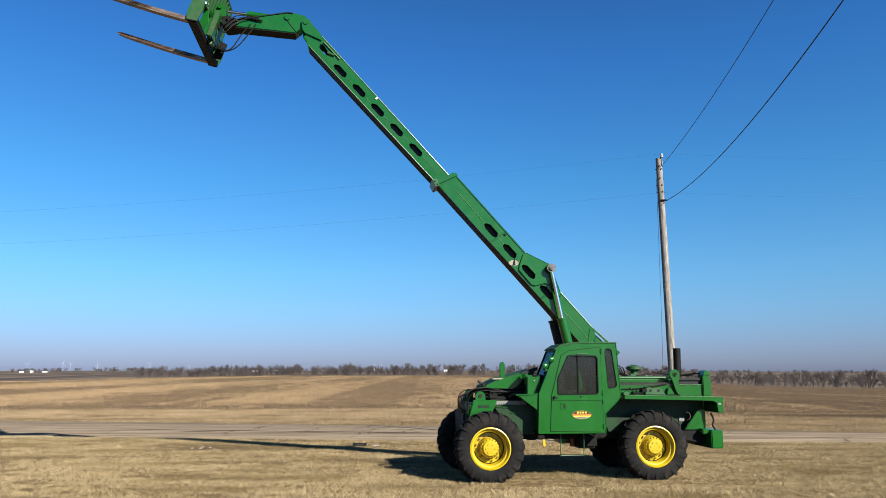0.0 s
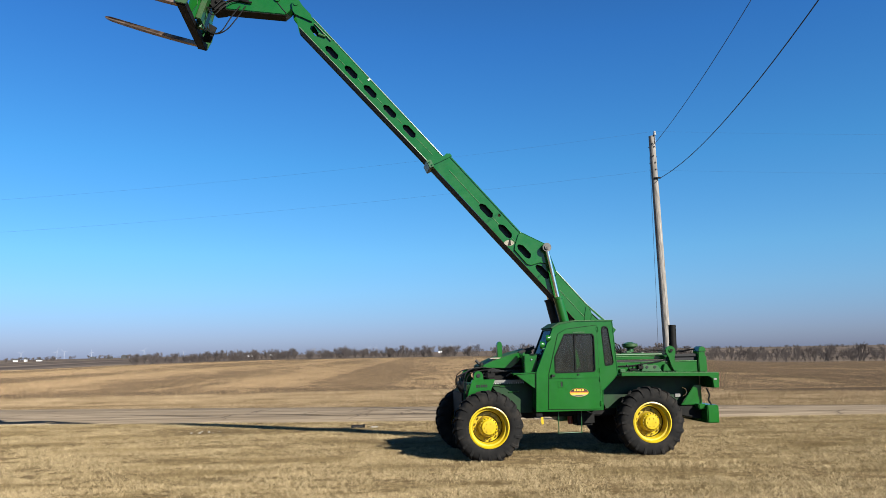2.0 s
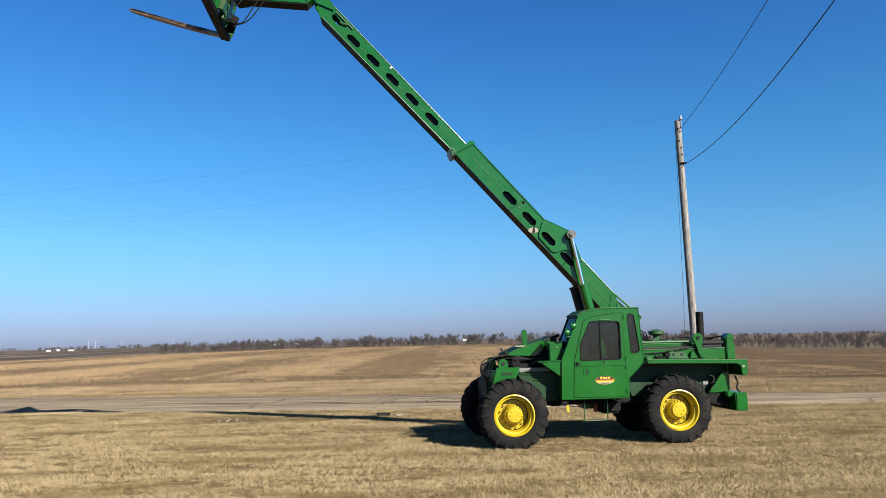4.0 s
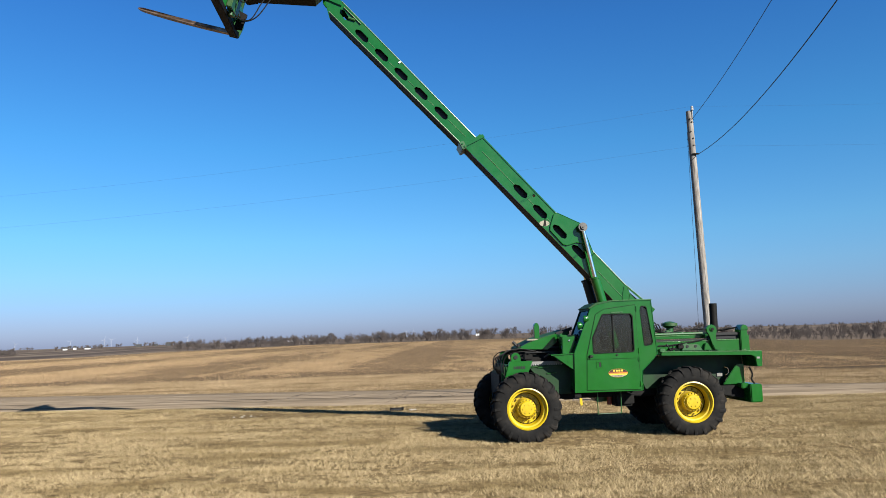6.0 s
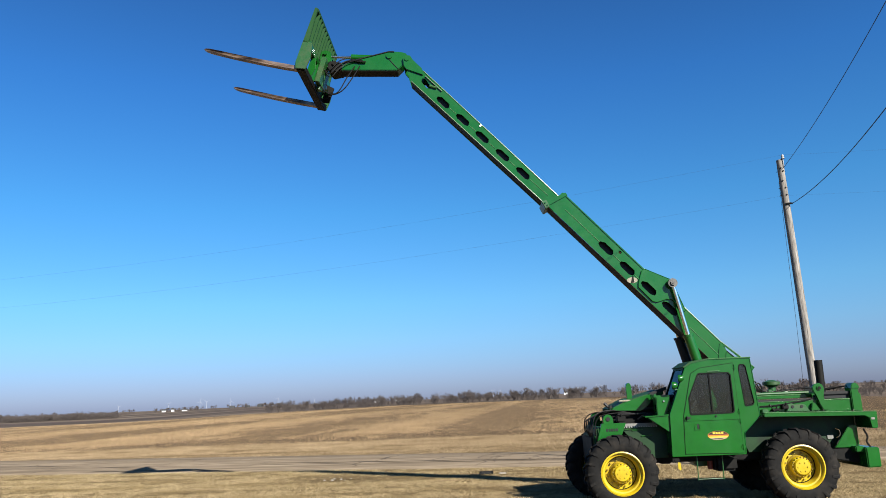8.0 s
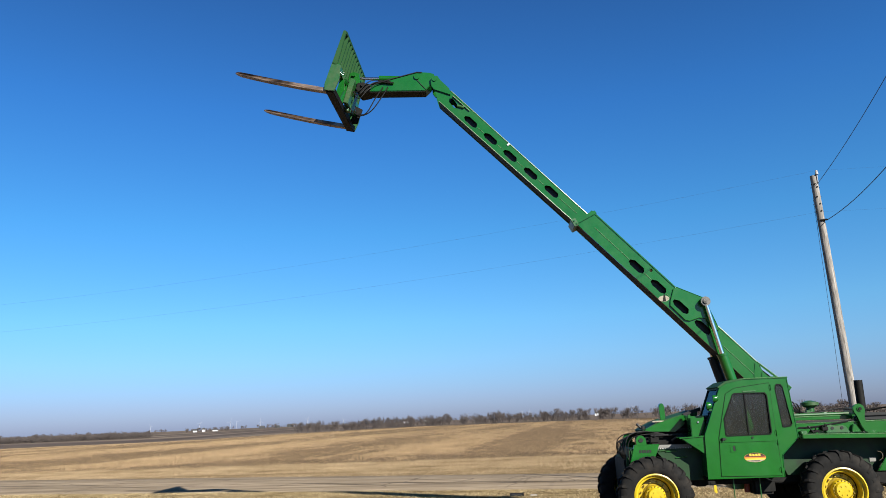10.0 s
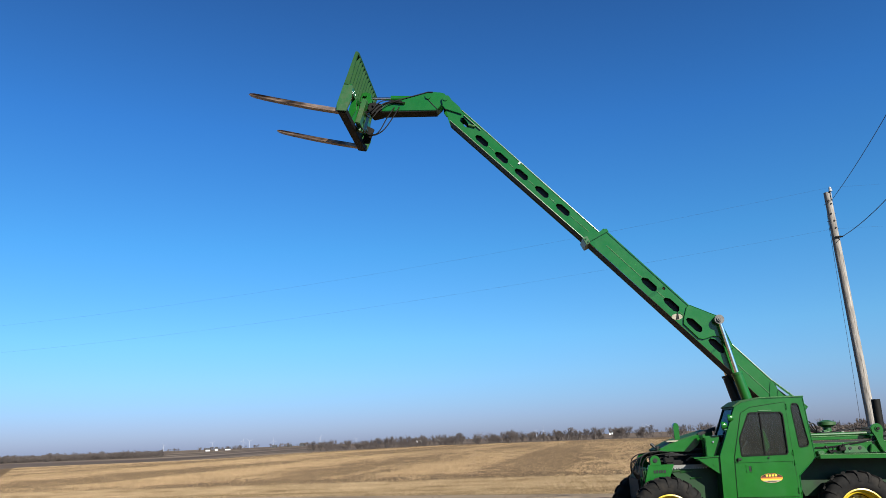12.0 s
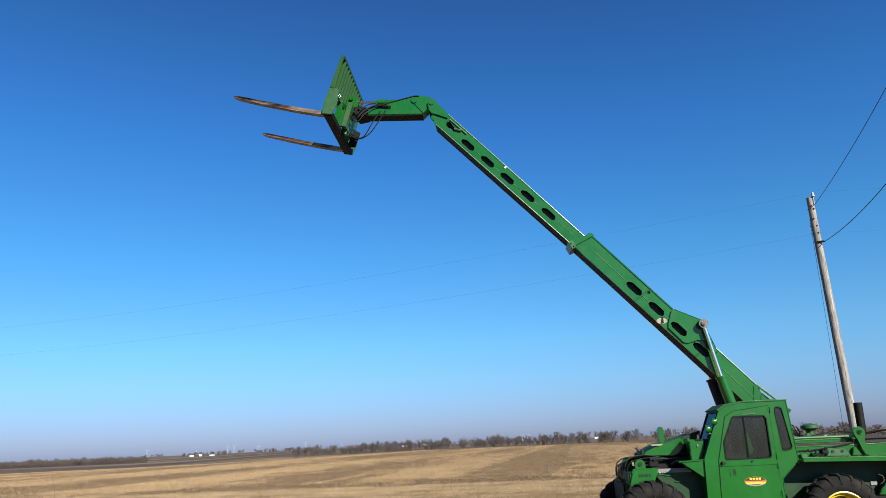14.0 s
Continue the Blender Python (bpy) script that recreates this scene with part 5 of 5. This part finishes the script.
def kinds(levels, thin):
    out = []
    for k in range(9):
        v, f = seg_mesh([(p, q, max(a, thin), max(b, thin)) for p, q, a, b in bare_tree(1.0, rnd, levels)])
        out.append((v / v[:, 2].max(), f))
    return out


FINE, COARSE = kinds(4, 0.0036), kinds(3, 0.009)


def wood(name, places, label, shapes):
    out = []
    for x, y, h in places:
        v, f = shapes[rnd.randrange(9)]
        t = rnd.uniform(0, 6.28)
        c, s = math.cos(t), math.sin(t)
        w = v @ np.array([[c, s, 0], [-s, c, 0], [0, 0, 1]]) * h * np.array([rnd.uniform(0.85, 1.3)] * 2 + [1])
        out.append((w + np.array([x, y, float(terrain(np.array(x), np.array(y)))]), f))
    tri_mesh(name, *join(out), BARK, "stuff", label, "woods")


def at(az, r):
    return r * math.sin(radians(az)), r * math.cos(radians(az))


hedge = []
for k in range(330):
    az = rnd.uniform(-22.3, 12)
    h = 3.3 + min(12, az + 22) / 12 * 1.7
    hedge.append((*at(az, rnd.uniform(338, 372) if az > -12 else 250 + (az + 22) * 9 + rnd.uniform(0, 30)), h * rnd.choice((0.4, 0.5, 0.6, 0.75, 0.85, 0.95, 1.05, 1.15)) * rnd.uniform(0.92, 1.08)))
wood("far_hedgerow", hedge, "distant row of bare winter trees behind the field", FINE)
right = []
for k in range(250):
    az = rnd.uniform(9, 44)
    right.append((*at(az, rnd.uniform(400, 470)), (5.0 + max(0, min(10, az - 20)) * 0.28) * rnd.choice((0.3, 0.35, 0.45, 0.5, 0.75, 1.0, 1.25))))
for k in range(230):
    az = rnd.uniform(9, 44)
    right.append((*at(az, rnd.uniform(480, 700)), rnd.choice((3.5, 4.5, 5.5, 6.5, 7.5, 9.0))))
wood("far_woods", right, "distant bare grey-brown woods below the horizon", FINE)
left = []
for k in range(800):
    az = rnd.uniform(-47, -32.6)
    left.append((*at(az, rnd.uniform(690, 760)), 6.0 * rnd.choice((0.55, 0.65, 0.75, 0.8, 1.0))))
wood("far_thicket", left, "distant dark thicket at the edge of a field", COARSE)
hori = []
for k in range(420):
    az = rnd.uniform(-48, 46)
    hori.append((*at(az, rnd.uniform(2300, 2900)), 11 * rnd.uniform(0.5, 1.1)))
for az0 in (-29.9, -28.6, -27.4, -24.4, -22.4, -21.2, -14.8, -13.4, -6.6, 0.6):
    for k in range(7):
        hori.append((*at(az0 + rnd.uniform(-0.5, 0.5), rnd.uniform(1460, 1560)), rnd.uniform(5, 9)))
wood("horizon_woods", hori, "low bluish line of woods on the horizon", COARSE)


# ---- farms and turbines ----
def farm_house(az, r, w, h, white=True):
    w, h = w * 0.34, h * 0.8
    x, y = at(az, r)
    ob = new("farm_building")
    ob.matrix_world = pose(x, y, float(terrain(np.array(x), np.array(y))), 0, 0, rnd.uniform(-20, 20))
    tagged(ob, "distant white farm building with dark gable roof" if white else "distant long dark farm shed with gable roof", "building", "far farms")
    part("wall", block(-w / 2, w / 2, -4, 4, 0, h * 0.55, 0.05), SIDING if white else ROOFM, ob)
    part("roof", prism([(-w / 2 - 0.4, h * 0.54), (w / 2 + 0.4, h * 0.54), (w / 2 - 0.5, h), (-w / 2 + 0.5, h)], -4.4, 4.4, 0.05), ROOFM, ob)


for az, r, w, h, wh in ((-29.6, 1450, 12, 7, True), (-29.0, 1450, 9, 9, True), (-28.2, 1450, 22, 5, True), (-24.9, 1500, 26, 6, False), (-23.8, 1500, 18, 6, False), (-22.9, 1500, 20, 8, False), (-21.5, 1500, 18, 7, False), (-14.2, 1200, 14, 7, True), (-12.6, 1200, 24, 7, True), (-7.0, 1200, 14, 8, True), (0.2, 1200, 16, 8, True), (1.0, 1200, 14, 9, True), (-33.5, 1700, 12, 6, True)):
    farm_house(az, r, w, h, wh)


def turbine(az, h, spin):
    x, y = at(az, 4300)
    h *= 0.62
    ob = new("wind_turbine")
    ob.matrix_world = pose(x, y, 0, 0, 0, -az + rnd.uniform(-25, 25))
    tagged(ob, "tiny far white wind turbine on the horizon", "wind turbine", "far wind turbines")
    part("tower", tube([(0, 0, -2), (0, 0, h)], 1.7, 10, 1.0), TURB, ob)
    part("nacelle", block(-1.2, 1.2, -4, 3, h - 0.8, h + 1.6, 0.2), TURB, ob)
    for k in range(3):
        t = radians(spin + 120 * k)
        d, s = Vector((math.cos(t), 0, math.sin(t))), Vector((-math.sin(t), 0, math.cos(t)))
        c = Vector((0, -4.6, h + 0.4))
        b = bmesh.new()
        lo = [b.verts.new(c + d * q + s * e + Vector((0, o, 0))) for q, e, o in ((1, -0.7, 0), (1, 0.7, 0), (h * 0.62, 0.15, 0), (h * 0.62, -0.15, 0))]
        hi = [b.verts.new(p.co + Vector((0, 0.5, 0))) for p in lo]
        b.faces.new(lo), b.faces.new(hi[::-1])
        for i in range(4):
            b.faces.new((lo[i], hi[i], hi[(i + 1) % 4], lo[(i + 1) % 4]))
        part("blade", b, TURB, ob)


for az, h, spin in ((-32.6, 44, 10), (-29.3, 50, 40), (-27.15, 58, 75), (-26.7, 56, 20), (-25.0, 52, 95), (-21.6, 58, 55), (-18.9, 40, 15), (-5.3, 50, 35), (-4.75, 54, 80), (1.1, 50, 5), (2.55, 54, 100), (2.9, 56, 25), (-9.5, 44, 70)):
    turbine(az, h, spin)


# ---- small things on the lawn ----
drain = new("drain_pipe_end")
drain.matrix_world = pose(-2.5, 22.55, -0.06, 0, 0, 4) @ Matrix.Scale(0.75, 4)
tagged(drain, "short black plastic drain pipe lying in the grass", "drain pipe")
part("pipe", both(tube([(-0.26, 0, 0.06), (0.26, 0, 0.06)], 0.085, 18, caps=False), tube([(-0.25, 0, 0.06), (0.25, 0, 0.06)], 0.074, 18)), BLACK, drain, "", True)
part("pipe_collar", tube([(0.2, 0, 0.06), (0.28, 0, 0.06)], 0.1, 18), GREASE, drain)
STONE = surf("pale rubble", (0.21, 0.19, 0.16), (0.3, 0.28, 0.25), 12, 0.9, bump=0.004, fine=30)


def stone(x, y, r):
    b = bmesh.new()
    bmesh.ops.create_icosphere(b, subdivisions=2, radius=r)
    for q in b.verts:
        q.co *= 1 + 0.35 * noise.noise(q.co * (1.6 / r) + Vector((x, y, 0)))
        q.co.z *= 0.6
    ob = part("stone", b, STONE)
    ob.location = (x, y, r * 0.25 - 0.05)
    tagged(ob, "small pale field stone in the dry grass", "stone", "stones on the lawn")


for k in range(4):
    stone(-2.12 + rnd.uniform(-0.08, 0.2), 22.6 + rnd.uniform(-0.1, 0.12), rnd.uniform(0.04, 0.07))
for k in range(6):
    stone(-6.9 + rnd.gauss(0, 0.35), 22.1 + rnd.gauss(0, 0.25), rnd.uniform(0.02, 0.045))
